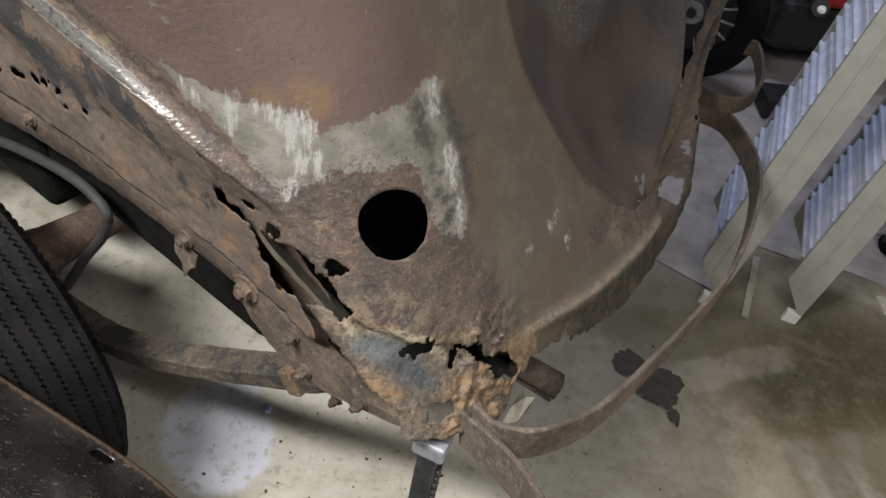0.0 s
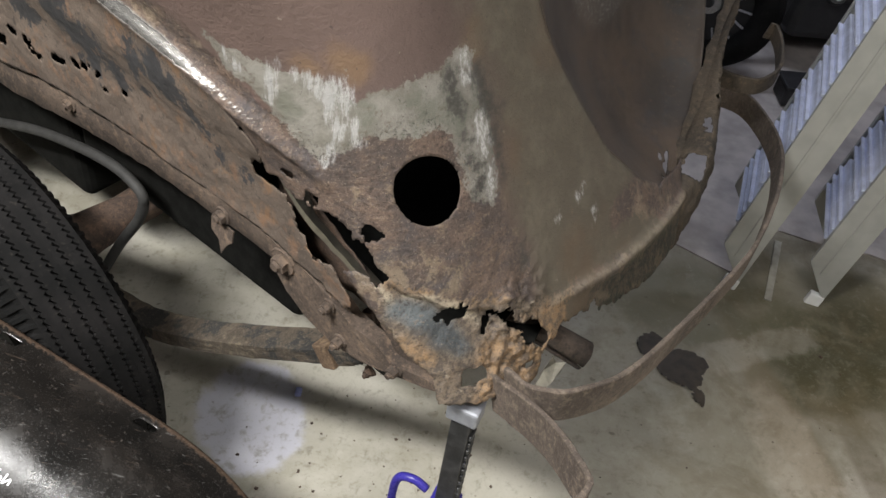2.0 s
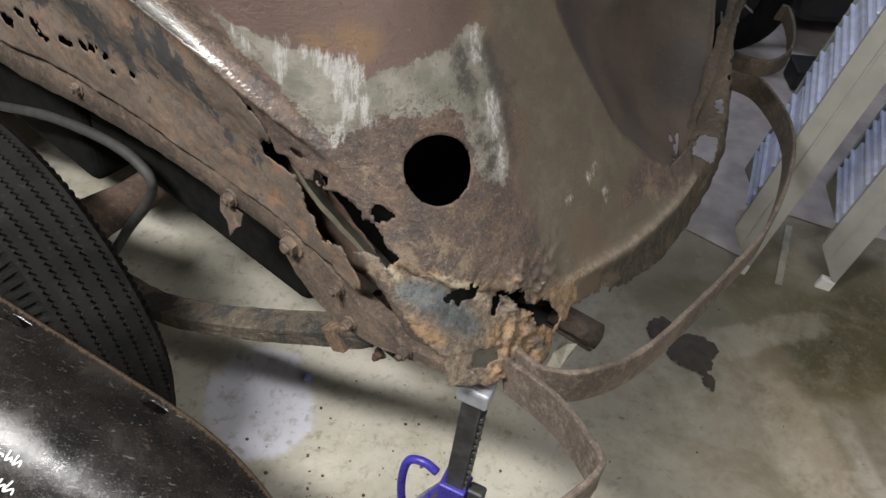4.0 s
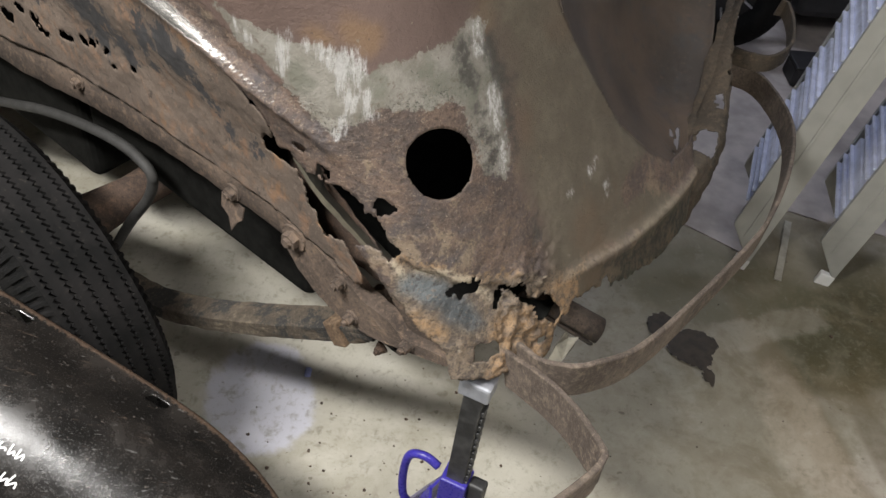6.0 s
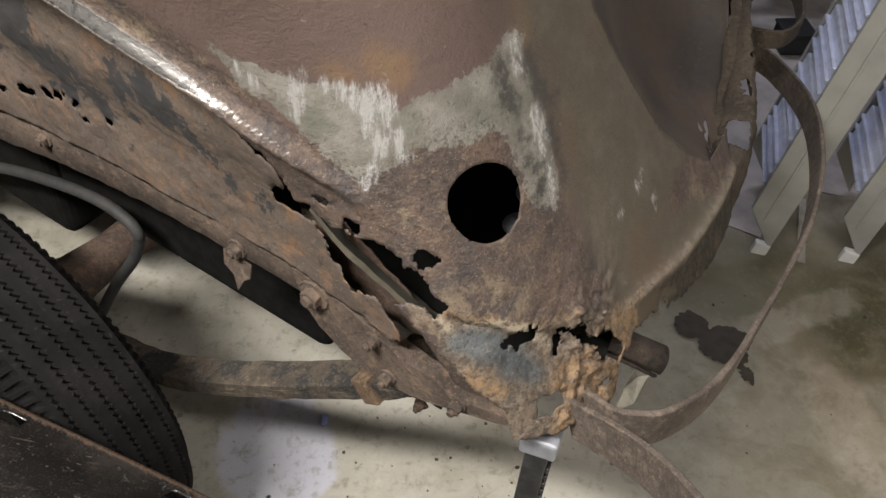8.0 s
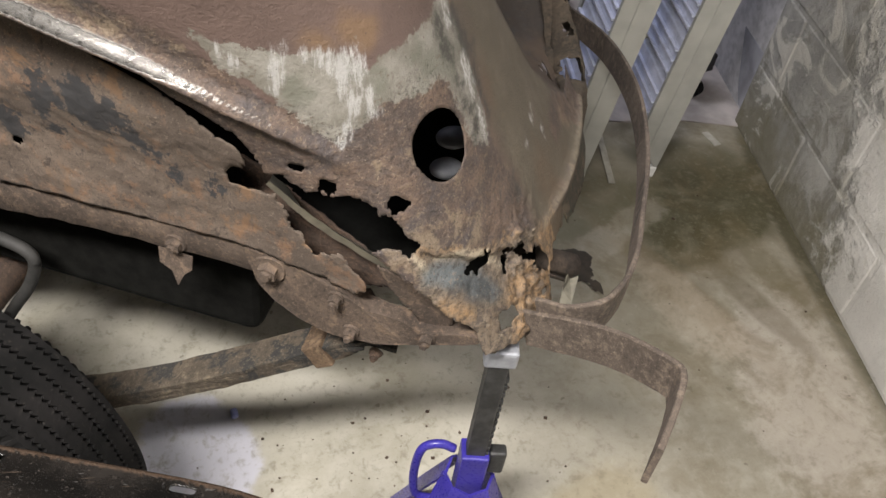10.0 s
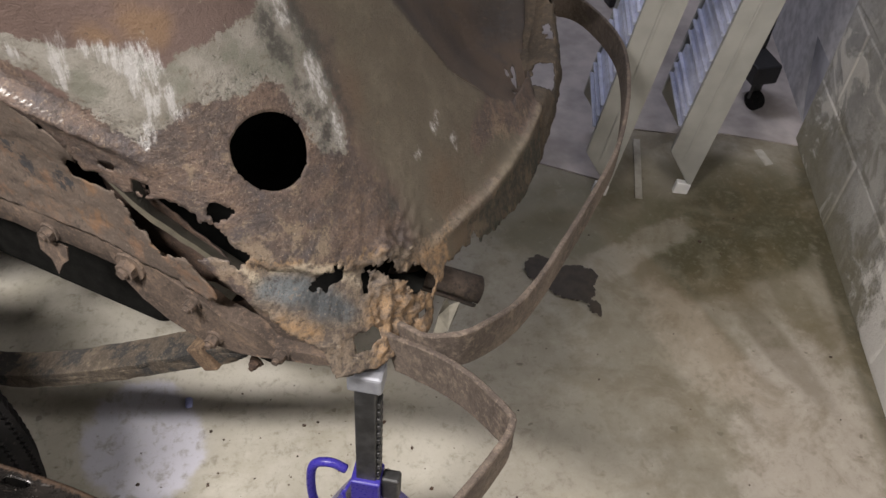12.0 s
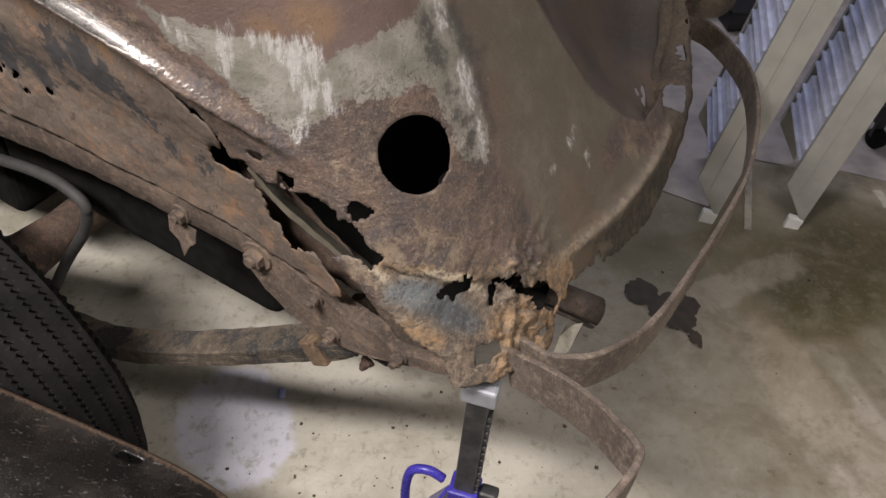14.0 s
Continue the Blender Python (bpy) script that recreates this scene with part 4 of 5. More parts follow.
far_a, far_b = on_car(0.9, -1.35, 0), Vector((0.72, 1.92, 0))
slab("floor_pan", [on_car(0.9, -0.05, 0), on_car(-0.06, -0.06, 0), on_car(-0.20, -0.035, 0), (0.27, 0.705), (0.36, 0.715), (0.43, 0.85), (0.50, 1.07), (0.62, 1.38), far_b, far_a], 0.602, 0.004, M_SHADE_BLACK)
slab("body_cover", [(-0.60, skin_y(-0.6, 1.35)), (-0.3, skin_y(-0.3, 1.35)), (0.0, skin_y(0.0, 1.35)), (0.15, skin_y(0.15, 1.35)), (0.25, skin_y(0.25, 1.35)), (0.32, 1.30), (0.42, 1.65), far_b, far_a], 1.352, 0.004, M_RUST_DARK)
bm = bmesh.new()
for a, b in ((far_a, far_b), (on_car(0.9, -0.02, 0), far_a)):
    bm.faces.new([bm.verts.new(p) for p in (a + Vector((0, 0, 0.60)), b + Vector((0, 0, 0.60)), b + Vector((0, 0, 1.355)), a + Vector((0, 0, 1.355)))])
far_ob = part("far_side", bm, M_RUST_DARK, car)
far_ob.modifiers.new("thickness", "SOLIDIFY").thickness = 0.004
for p, r in (MOUNT_A, MOUNT_B):
    bm = bmesh.new()
    bmesh.ops.create_uvsphere(bm, u_segments=20, v_segments=10, radius=r)
    bm.transform(Matrix.Translation(p) @ Matrix.Diagonal((1.2, 1, 0.55, 1)))
    part("body_mount", bm, M_GREYCAP, car, "grey rounded mount inside the body", True)

# the body further forward and the arch's front, black blocks added to shade the arch
bm = bmesh.new()
for f0, f1, o0, o1, z0, z1 in ((1.00, 2.7, 0.04, -1.35, 0.34, 1.36), (0.96, 1.06, 0.10, -0.55, 0.30, 0.66)):
    c8 = [bm.verts.new(on_car(f, o, z)) for f in (f0, f1) for o in (o0, o1) for z in (z0, z1)]
    for q in ((0, 1, 3, 2), (4, 6, 7, 5), (0, 4, 5, 1), (2, 3, 7, 6), (0, 2, 6, 4), (1, 5, 7, 3)):
        bm.faces.new([c8[k] for k in q])
bmesh.ops.recalc_face_normals(bm, faces=bm.faces)
part("forward_blocker", bm, M_SHADE_BLACK, car)
# black boxes added between the rails in place of the deep shade there
def shade_box(name, f0, f1, o0, o1, z0, z1, label):
    bm = bmesh.new()
    c8 = [bm.verts.new(on_car(f, o, z)) for f in (f0, f1) for o in (o0, o1) for z in (z0, z1)]
    for q in ((0, 1, 3, 2), (4, 6, 7, 5), (0, 4, 5, 1), (2, 3, 7, 6), (0, 2, 6, 4), (1, 5, 7, 3)):
        bm.faces.new([c8[k] for k in q])
    bmesh.ops.recalc_face_normals(bm, faces=bm.faces)
    bmesh.ops.bevel(bm, geom=bm.edges, offset=0.02, segments=3, affect="EDGES", profile=0.5)
    part(name, bm, M_SHADE_BLACK, car, label)


shade_box("rear_shade_box", 0.06, 0.62, -0.065, -1.3, 0.385, 0.598, "black box standing in for the shade between the rails")
shade_box("front_shade_box", 0.625, 1.0, -0.060, -1.3, 0.27, 0.598, "lower black box standing in for shade further forward")

# chassis rail with its rear gusset
rail = part("chassis_rail", rough_up(sweep_bm(spline([on_car(0.0, -0.004, 0.638), on_car(0.15, -0.004, 0.638), on_car(0.30, -0.004, 0.630), on_car(0.46, -0.004, 0.612), on_car(0.65, -0.004, 0.575), on_car(0.95, -0.004, 0.54)], 10), lambda t: bar_profile(0.030, 0.050 + 0.02 * t, 0.1)), 0.0025, 35), M_RUST, car, "rust-brown steel rail", True)
bm = bmesh.new()
OUTLINE = spline([(0.036, 0.658, 0), (0.017, 0.599, 0), (-0.017, 0.568, 0), (-0.060, 0.546, 0), (-0.104, 0.545, 0), (-0.149, 0.555, 0), (-0.206, 0.580, 0), (-0.254, 0.602, 0), (-0.250, 0.614, 0), (-0.190, 0.597, 0), (-0.156, 0.606, 0), (-0.115, 0.609, 0), (-0.080, 0.630, 0), (-0.030, 0.646, 0)], 5)
front = [bm.verts.new(on_car(p.x, 0.016, p.y)) for p in OUTLINE]
face = bm.faces.new(front)
ret = bmesh.ops.extrude_face_region(bm, geom=[face])
for v in [g for g in ret["geom"] if isinstance(g, bmesh.types.BMVert)]:
    v.co -= OUT * 0.024
bmesh.ops.recalc_face_normals(bm, faces=bm.faces)
gusset = part("gusset_plate", rough_up(bm, 0.002, 60), M_RUST, car)
for f, z in ((0.003, 0.633), (-0.080, 0.615), (-0.101, 0.562), (-0.195, 0.590)):
    part("bolt", bolt_bm(on_car(f, 0.016, z), OUT, 0.013 if f > -0.05 else 0.008, 0.010, 0.021 if f > -0.05 else 0.011), M_RUST, gusset)
for f, z in ((0.126, 0.626), (0.47, 0.620)):
    part("bolt", bolt_bm(on_car(f, 0.011, z), OUT, 0.010, 0.008, 0.014), M_RUST, rail)
bm = bmesh.new()
tab = [(0.105, 0.610), (0.150, 0.612), (0.148, 0.590), (0.132, 0.582), (0.124, 0.562), (0.116, 0.580), (0.106, 0.590)]
bm.faces.new([bm.verts.new(on_car(f, 0.013 + 0.01 * (0.61 - z) / 0.05, z)) for f, z in tab])
tab_ob = part("torn_tab", bm, M_RUST, rail, "bent torn scrap of rusted sheet")
tab_ob.modifiers.new("thickness", "SOLIDIFY").thickness = 0.002

# leaf spring, clamp and shackle
spring = tagged(new("leaf_spring"), "rusted pack of flat steel leaves")
spring.parent = car
TOP = [(-0.067, -0.034, 0.487), (-0.036, -0.028, 0.468), (0.038, -0.010, 0.424), (0.098, 0.006, 0.391), (0.195, 0.024, 0.336), (0.28, 0.036, 0.293), (0.36, 0.042, 0.262), (0.48, 0.044, 0.235), (0.65, 0.044, 0.220)]
for k in range(4):
    tip = [(-0.150, -0.046, 0.500), (-0.110, -0.042, 0.503)] if k == 0 else [(-0.116 + 0.012 * k, -0.042, 0.502 - 0.003 * k)]
    path = spline([on_car(f, o, z - 0.0080 * k - 0.006) for f, o, z in tip + TOP], 10)
    part("leaf", rough_up(sweep_bm(path, bar_profile(0.046 - 0.001 * k, 0.0078, 0.1)), 0.0014, 50, k), M_SPRING, spring)
d = (on_car(-0.036, 0, 0.446) - on_car(-0.065, 0, 0.466)).normalized()
mid = on_car(-0.050, -0.031, 0.458)
part("clamp", rough_up(box_bm((-0.015, -0.027, -0.020), (0.015, 0.027, 0.021), 0.003, Matrix.Translation(mid) @ d.to_track_quat("X", "Z").to_matrix().to_4x4()), 0.0015, 60), M_ORANGE, spring, "rust-orange spring clamp")
part("bolt", bolt_bm(on_car(-0.126, -0.020, 0.486), OUT, 0.007, 0.008, 0.010), M_RUST_DARK, spring)
part("shackle", rough_up(sweep_bm([on_car(-0.095, -0.045, 0.565), on_car(-0.115, -0.045, 0.53), on_car(-0.130, -0.045, 0.484)], bar_profile(0.024, 0.012), OUT), 0.0015, 50), M_RUST_DARK, spring)

# axle and brake hose
axle = part("axle_tube", rough_up(sweep_bm([on_car(0.50, o, 0.33) for o in (0.12, 0.06, 0.02, -0.05, -0.1, -0.3, -0.6)], lambda t: circle_profile(0.055 - 0.02 * smooth(t, 0, 0.5), 20)), 0.003, 30), M_RUST_DARK, car, "dark greasy axle tube", True)
hose = spline([on_car(f, o, z) for f, o, z in ((0.96, -0.03, 0.30), (0.849, -0.02, 0.354), (0.685, -0.02, 0.428), (0.556, -0.02, 0.472), (0.459, -0.02, 0.495), (0.402, -0.02, 0.495), (0.371, -0.02, 0.474), (0.386, -0.015, 0.42), (0.430, 0.0, 0.345), (0.46, 0.03, 0.27))], 8)
part("brake_hose", sweep_bm(hose, circle_profile(0.009)), M_HOSE, car, "dusty grey rubber hose in a loop", True)

# wheel
WHEEL = on_car(0.45, 0.20, 0.318)
wheel = tagged(new("wheel"), "black road wheel with a worn grooved tyre")
wheel.parent = car
turn = Matrix.Translation(WHEEL) @ OUT.to_track_quat("Z", "Y").to_matrix().to_4x4()
bm = bmesh.new()
PROFILE = [(0.195, -0.055), (0.215, -0.070), (0.255, -0.078), (0.290, -0.072), (0.306, -0.060)]
for g in (-0.045, -0.0225, 0.0, 0.0225, 0.045):
    PROFILE += [(0.3155, g - 0.0100), (0.316, g - 0.0022), (0.309, g - 0.0012), (0.309, g + 0.0012), (0.316, g + 0.0022), (0.3155, g + 0.0100)]
PROFILE += [(0.306, 0.060), (0.290, 0.072), (0.255, 0.078), (0.215, 0.070), (0.195, 0.055)]
SEG = 760
SAW = (-0.0022, -0.0006, 0.0010, 0.0026)
rings = []
for s in range(SEG):
    a = 2 * math.pi * s / SEG
    ring = []
    for k, (r, w) in enumerate(PROFILE):
        zig = SAW[s % 4] if 5 <= k < len(PROFILE) - 5 and (k - 5) % 6 in (1, 2, 3, 4) else 0
        if k in (3, 4, len(PROFILE) - 5, len(PROFILE) - 4) and s % 6 < 3:
            r -= 0.008
        ring.append(bm.verts.new((r * math.cos(a), r * math.sin(a), w + zig)))
    rings.append(ring)
for s in range(SEG):
    r0, r1 = rings[s], rings[(s + 1) % SEG]
    for j in range(len(PROFILE) - 1):
        bm.faces.new((r0[j], r1[j], r1[j + 1], r0[j + 1]))
bmesh.ops.recalc_face_normals(bm, faces=bm.faces)
bm.transform(turn)
tyre = part("tyre", bm, M_RUBBER, wheel, "worn black rubber with zigzag grooves")
bm = bmesh.new()
bmesh.ops.create_cone(bm, cap_ends=True, segments=48, radius1=0.20, radius2=0.20, depth=0.10)
bm.transform(turn)
part("rim", bm, M_BLACKBAR, wheel)

# bumper irons
IRON = bar_profile(0.007, 0.056, 0.2)
path = spline([(0.322, 0.674, 0.590), (0.340, 0.645, 0.604), (0.360, 0.606, 0.627), (0.378, 0.560, 0.650), (0.392, 0.515, 0.665)], 8)
path += spline([(0.397, 0.499, 0.667), (0.385, 0.482, 0.668), (0.350, 0.452, 0.670), (0.308, 0.420, 0.674)], 6)
part("bumper_iron", rough_up(sweep_bm(path, IRON), 0.0005, 60), M_IRON, car, "rust-brown flat iron with a sharp bend")
path = spline([(0.335, 0.668, 0.612), (0.352, 0.642, 0.624), (0.376, 0.630, 0.634), (0.402, 0.633, 0.633), (0.458, 0.669, 0.609), (0.513, 0.718, 0.594), (0.578, 0.791, 0.572), (0.666, 0.893, 0.546), (0.766, 1.020, 0.507), (0.842, 1.144, 0.486), (0.908, 1.276, 0.455),
               (0.955, 1.400, 0.425), (0.972, 1.520, 0.402), (0.950, 1.605, 0.400), (0.882, 1.620, 0.412), (0.80, 1.58, 0.430), (0.74, 1.50, 0.45)], 10)
part("bumper_iron", rough_up(sweep_bm(path, IRON), 0.0005, 60, 3), M_IRON, car, "long rust-brown flat iron in a wide curve")
path = spline([(0.795, 1.485, 0.550), (0.840, 1.456, 0.550), (0.885, 1.453, 0.550), (0.935, 1.500, 0.550), (0.965, 1.580, 0.550), (0.974, 1.650, 0.552), (0.958, 1.658, 0.555)], 10)
part("bumper_iron", rough_up(sweep_bm(path, bar_profile(0.007, 0.036, 0.2)), 0.0005, 60, 7), M_TAIL, car, "hooked flat iron on the far side")

# pipe end and torn flap behind the corner
PIPE_A, PIPE_B = Vector((0.345, 0.795, 0.605)), Vector((0.455, 0.764, 0.556))
bm = sweep_bm([PIPE_A, PIPE_A.lerp(PIPE_B, 0.5), PIPE_B], circle_profile(0.020, 24), closed=False)
pipe = part("pipe_end", rough_up(bm, 0.002, 40), M_PIPE, car, "dark rusted open pipe end behind the corner", True)
pipe.modifiers.new("thickness", "SOLIDIFY").thickness = 0.003
bm = bmesh.new()
bm.faces.new([bm.verts.new(p) for p in ((0.370, 0.676, 0.596), (0.388, 0.676, 0.606), (0.402, 0.692, 0.612), (0.408, 0.700, 0.624), (0.396, 0.700, 0.622), (0.390, 0.700, 0.634), (0.380, 0.690, 0.618))])
flap = part("torn_flap", bm, M_FLAP, car, "pale torn flap of sheet metal")
flap.modifiers.new("thickness", "SOLIDIFY").thickness = 0.002

# ---------------------------------------------------------------- jack stand under the corner
jack = thing("jack_stand", "blue steel jack stand with black ratchet bar on the floor", "jack stand")
JX, JY = 0.292, 0.668
turn = Matrix.Translation((JX, JY, 0)) @ pose(0, 0, 0, 0, 0, -25)
part("ratchet_bar", box_bm((-0.0135, -0.011, 0.16), (0.0135, 0.011, 0.545), 0.002, turn), M_BLACKBAR, jack, "scuffed black toothed bar", )
for k in range(14):
    part("tooth", box_bm((0.0135, -0.009, 0.30 + 0.016 * k), (0.018, 0.009, 0.309 + 0.016 * k), 0.001, turn), M_BLACKBAR, jack)
part("saddle", box_bm((-0.021, -0.016, 0.545), (0.021, 0.016, 0.575), 0.004, turn), M_GREYCAP, jack, "grey cast saddle")
part("collar", box_bm((-0.020, -0.018, 0.20), (0.020, 0.018, 0.337), 0.003, turn), M_BLUE, jack)
for k in range(4):
    a = math.radians(45 + 90 * k)
    c, s = math.cos(a), math.sin(a)
    path = [Vector((0.03 * c, 0.03 * s, 0.27)), Vector((0.07 * c, 0.07 * s, 0.17)), Vector((0.135 * c, 0.135 * s, 0.0))]
    bm = sweep_bm(path, [(-0.03, -0.006), (0.0, 0.008), (0.03, -0.006), (0.027, -0.010), (0.0, 0.004), (-0.027, -0.010)], (c, s, 0.3))
    bm.transform(turn)
    part("leg", bm, M_BLUE, jack)
path = spline([(-0.030, 0, 0.335), (-0.050, 0, 0.345), (-0.072, 0, 0.335), (-0.080, 0, 0.30), (-0.080, 0, 0.24), (-0.07, 0, 0.20), (-0.03, 0, 0.19)], 6)
bm = sweep_bm(path, circle_profile(0.0065), (0, 1, 0))
bm.transform(turn)
part("handle", bm, M_BLUE, jack, "blue round-bar release handle", True)
part("pawl", box_bm((0.020, -0.010, 0.29), (0.045, 0.010, 0.34), 0.004, turn), M_BLACKBAR, jack)

# ---------------------------------------------------------------- removed black fender leaning on the tyre
fender = thing("removed_fender", "dusty black steel fender with slots, leaning against the tyre", "car fender")
EDGE_A, EDGE_B = Vector((-0.104, 0.665, 0.488)), Vector((-0.282, 0.744, 0.545))
EDIR = (EDGE_B - EDGE_A).normalized()
EDN = Vector((-0.60, -0.77, 0.20)).normalized()
EUP = EDIR.cross(EDN).normalized()
EUP = EUP if EUP.z > 0 else -EUP


def fender_place(s, w):
    arch = 0.05 * (s - 0.1) ** 2
    bend = 0.95 * max(0, -s - 0.01) ** 2
    return EDGE_A + EDIR * s + EDN * (w - 0.018 + bend) + EUP * (0.024 * smooth(w, 0.0, 0.10) - 3.6 * max(0, w - 0.092) ** 2 - arch + 0.0005 * fbm(s, w, 7) - 0.3 * bend)


def fender_field(s, w):
    g = min(w, 0.42 - w, s + 0.55, 0.75 - s)
    for a in (0.0, 0.203, -0.203, 0.406):
        g = min(g, math.hypot(max(abs(s - a) - 0.009, 0), w - 0.018) - 0.0055)
    return g


cut_sheet("fender_skin", fender_place, fender_field, np.arange(-0.56, 0.77, 0.004), np.arange(-0.004, 0.43, 0.004), M_FENDER, fender, "", (("rim", lambda s, w: w),), 0.0015, (0, -0.5, 0.8))

# ---------------------------------------------------------------- pair of aluminium ramps
def ramp(base, yaw, lean):
    ob = thing("loading_ramp", "aluminium loading ramp with ridged rungs, stood on end", "ramp", "pair of ramps")
    w, length, deep = 0.25, 2.1, 0.080
    for sy, sg in ((0, 1), (w, -1)):
        bm = bmesh.new()
        prof = [(0, 0), (0, 0.012), (0.004, 0.012), (0.004, 0.004), (deep - 0.004, 0.004), (deep - 0.004, 0.012), (deep, 0.012), (deep, 0)]
        prof = [(a, sy + sg * b) for a, b in prof]
        r0 = [bm.verts.new((a, b, 0.03 + 0.09 * (1 - min(1, a / 0.05)))) for a, b in prof]
        r1 = [bm.verts.new((a, b, length)) for a, b in prof]
        for j in range(8):
            bm.faces.new((r0[j], r0[(j + 1) % 8], r1[(j + 1) % 8], r1[j]))
        bm.faces.new(r0)
        bm.faces.new(r1)
        bmesh.ops.recalc_face_normals(bm, faces=bm.faces)
        part("side_rail", bm, M_ALU, ob)
        if sg > 0:
            part("foot", box_bm((0.046, sy - 0.003, 0.0), (deep + 0.001, sy + 0.014, 0.038), 0.003), M_WHITE, ob, "white end cap")
        part("lip", box_bm((deep * 0.42, sy - sg * 0.003, 0.10), (deep * 0.50, sy, length), 0.001), M_ALU, ob)
    for k in range(16):
        z = 0.17 + 0.118 * k
        bm = box_bm((0.004, 0.014, z), (0.030, w - 0.014, z + 0.098), 0.004)
        rung = part("rung", bm, M_ALU_LIT, ob)
        for j in range(3):
            part("ridge", box_bm((-0.005, 0.016, z + 0.010 + 0.028 * j), (0.004, w - 0.016, z + 0.016 + 0.028 * j), 0.0015), M_ALU_LIT, rung)
    up = Vector((lean[0], lean[1], 1)).normalized()
    across = Vector((math.sin(radians(yaw)), math.cos(radians(yaw)), 0))
    across = (across - up * across.dot(up)).normalized()
    m = Matrix((across.cross(up), across, up)).transposed().to_4x4()
    ob.matrix_world = Matrix.Translation(base) @ m
    return ob


ramp((0.953, 1.456, 0), 21, (0.130, -0.01))
ramp((1.149, 1.420, 0), 21, (0.130, -0.01))

# ---------------------------------------------------------------- block wall
def block_wall(name, label, start, end, m_block, m_joint, stand, soft):
    """A wall of 0.4 x 0.2 m blocks whose joints lie a little deeper, or stand proud where the mortar was smeared over."""
    ob = tagged(new(name), label, "wall", kind="structure")
    run, back = (end - start).length, 0.14
    m = Matrix.Translation(start) @ WALL_DIR.to_track_quat("X", "Z").to_matrix().to_4x4()
    side = 1 if (m.to_3x3() @ Vector((0, 1, 0))).dot(WALL_NORM) > 0 else -1
    bm = box_bm((0, -back, 0), (run, -stand, 2.45))
    bm.transform(m @ Matrix.Diagonal((1, side, 1, 1)))
    bmesh.ops.recalc_face_normals(bm, faces=bm.faces)
    part("mortar", bm, m_joint, ob)
    shapes = {}
    for row in range(12):
        x = -0.2 if row % 2 else 0.0
        while x < run - 0.02:
            a, b = max(x, 0.0), min(x + 0.4, run)
            key = (round(b - a, 2), random.randrange(4))
            if key not in shapes:
                bm = box_bm((0.005, -0.05, 0.005), (b - a - 0.005, 0.0015, 0.191), soft)
                rough_up(bm, 0.004, 14, key[1] * 3.1 + key[0])
                bm.transform(Matrix.Diagonal((1, side, 1, 1)))
                bmesh.ops.recalc_face_normals(bm, faces=bm.faces)
                shapes[key] = bpy.data.meshes.new("block")
                bm.to_mesh(shapes[key])
                bm.free()
                shapes[key].materials.append(m_block)
            piece = new("block", shapes[key])
            piece.parent = ob
            piece.matrix_world = m @ Matrix.Translation((a, 0, 0.2 * row + 0.002))
            x += 0.4
    return ob


block_wall("wall_block", "unpainted concrete block wall smeared with pale render", WALL_A, WALL_B, M_BLOCK, M_BLOCK, 0.0015, 0.005)
FAR_A = WALL_B - WALL_NORM * 0.035 + WALL_DIR * 0.002
block_wall("wall_block_far", "concrete block wall with whitish joints, bluish shade put into its colour", FAR_A, FAR_A + WALL_DIR * 3.2, M_BLOCK_SHADED, M_MORTAR_FAR, -0.0022, 0.003)

# ---------------------------------------------------------------- marks on the floor
def oil_field(x, y):
    d = min(math.hypot(x - 0.795, y - 1.235) - 0.038, math.hypot((x - 0.845) / 1.1, (y - 1.185)) - 0.048, seg(x, y, 0.86, 1.15, 0.874, 1.092) - 0.012, math.hypot(x - 0.890, y - 1.195) - 0.018)
    return -d + 0.010 * fbm(x, y, 40, 2)


stain = tagged(new("oil_stain"), "dark dried oil stain on the concrete floor", "stain")
cut_sheet("film", lambda x, y: (x, y, 0.004), oil_field, np.arange(0.72, 0.96, 0.003), np.arange(1.05, 1.32, 0.003), M_OIL, stain, "", (), 0, (0, 0, 1))
bm = bmesh.new()
EDGE = ((-0.6, 2.35), (0.80, 1.640), (0.924, 1.556), (1.035, 1.478), (1.150, 1.655), (1.211, 1.636), (1.30, 1.600), (1.42, 1.577), (1.60, 1.490), (3.55, 1.40), (3.55, 5.15), (-0.6, 5.15))
face = bm.faces.new([bm.verts.new((x, y, -0.02)) for x, y in EDGE])
ret = bmesh.ops.extrude_face_region(bm, geom=[face])
for v in [g for g in ret["geom"] if isinstance(g, bmesh.types.BMVert)]:
    v.co.z = 0.004
bmesh.ops.recalc_face_normals(bm, faces=bm.faces)
tagged(part("floor_apron", bm, M_APRON), "paler pinkish concrete slab beyond a joint", "floor", kind="structure")
path = [Vector((1.100, 1.396, 0.0042)), Vector((1.140, 1.49, 0.0042)), Vector((1.184, 1.597, 0.0062))]
tagged(part("tape_strip", sweep_bm(path, bar_profile(0.017, 0.003)), M_TAPE), "faded pale tape strip stuck on the floor", "tape")
tagged(part("paint_fleck", box_bm((1.468, 1.44, 0.0), (1.490, 1.50, 0.004), 0.001), M_TAPE), "small white paint mark on the floor", "paint mark")
clip = tagged(part("blue_lump", rough_up(box_bm((0.033, 1.052, 0.0), (0.047, 1.074, 0.010), 0.004), 0.002, 90), M_PALE_BLUE), "tiny pale blue lump lying on the floor", "clip")
bm = bmesh.new()
rnd = random.Random(4)
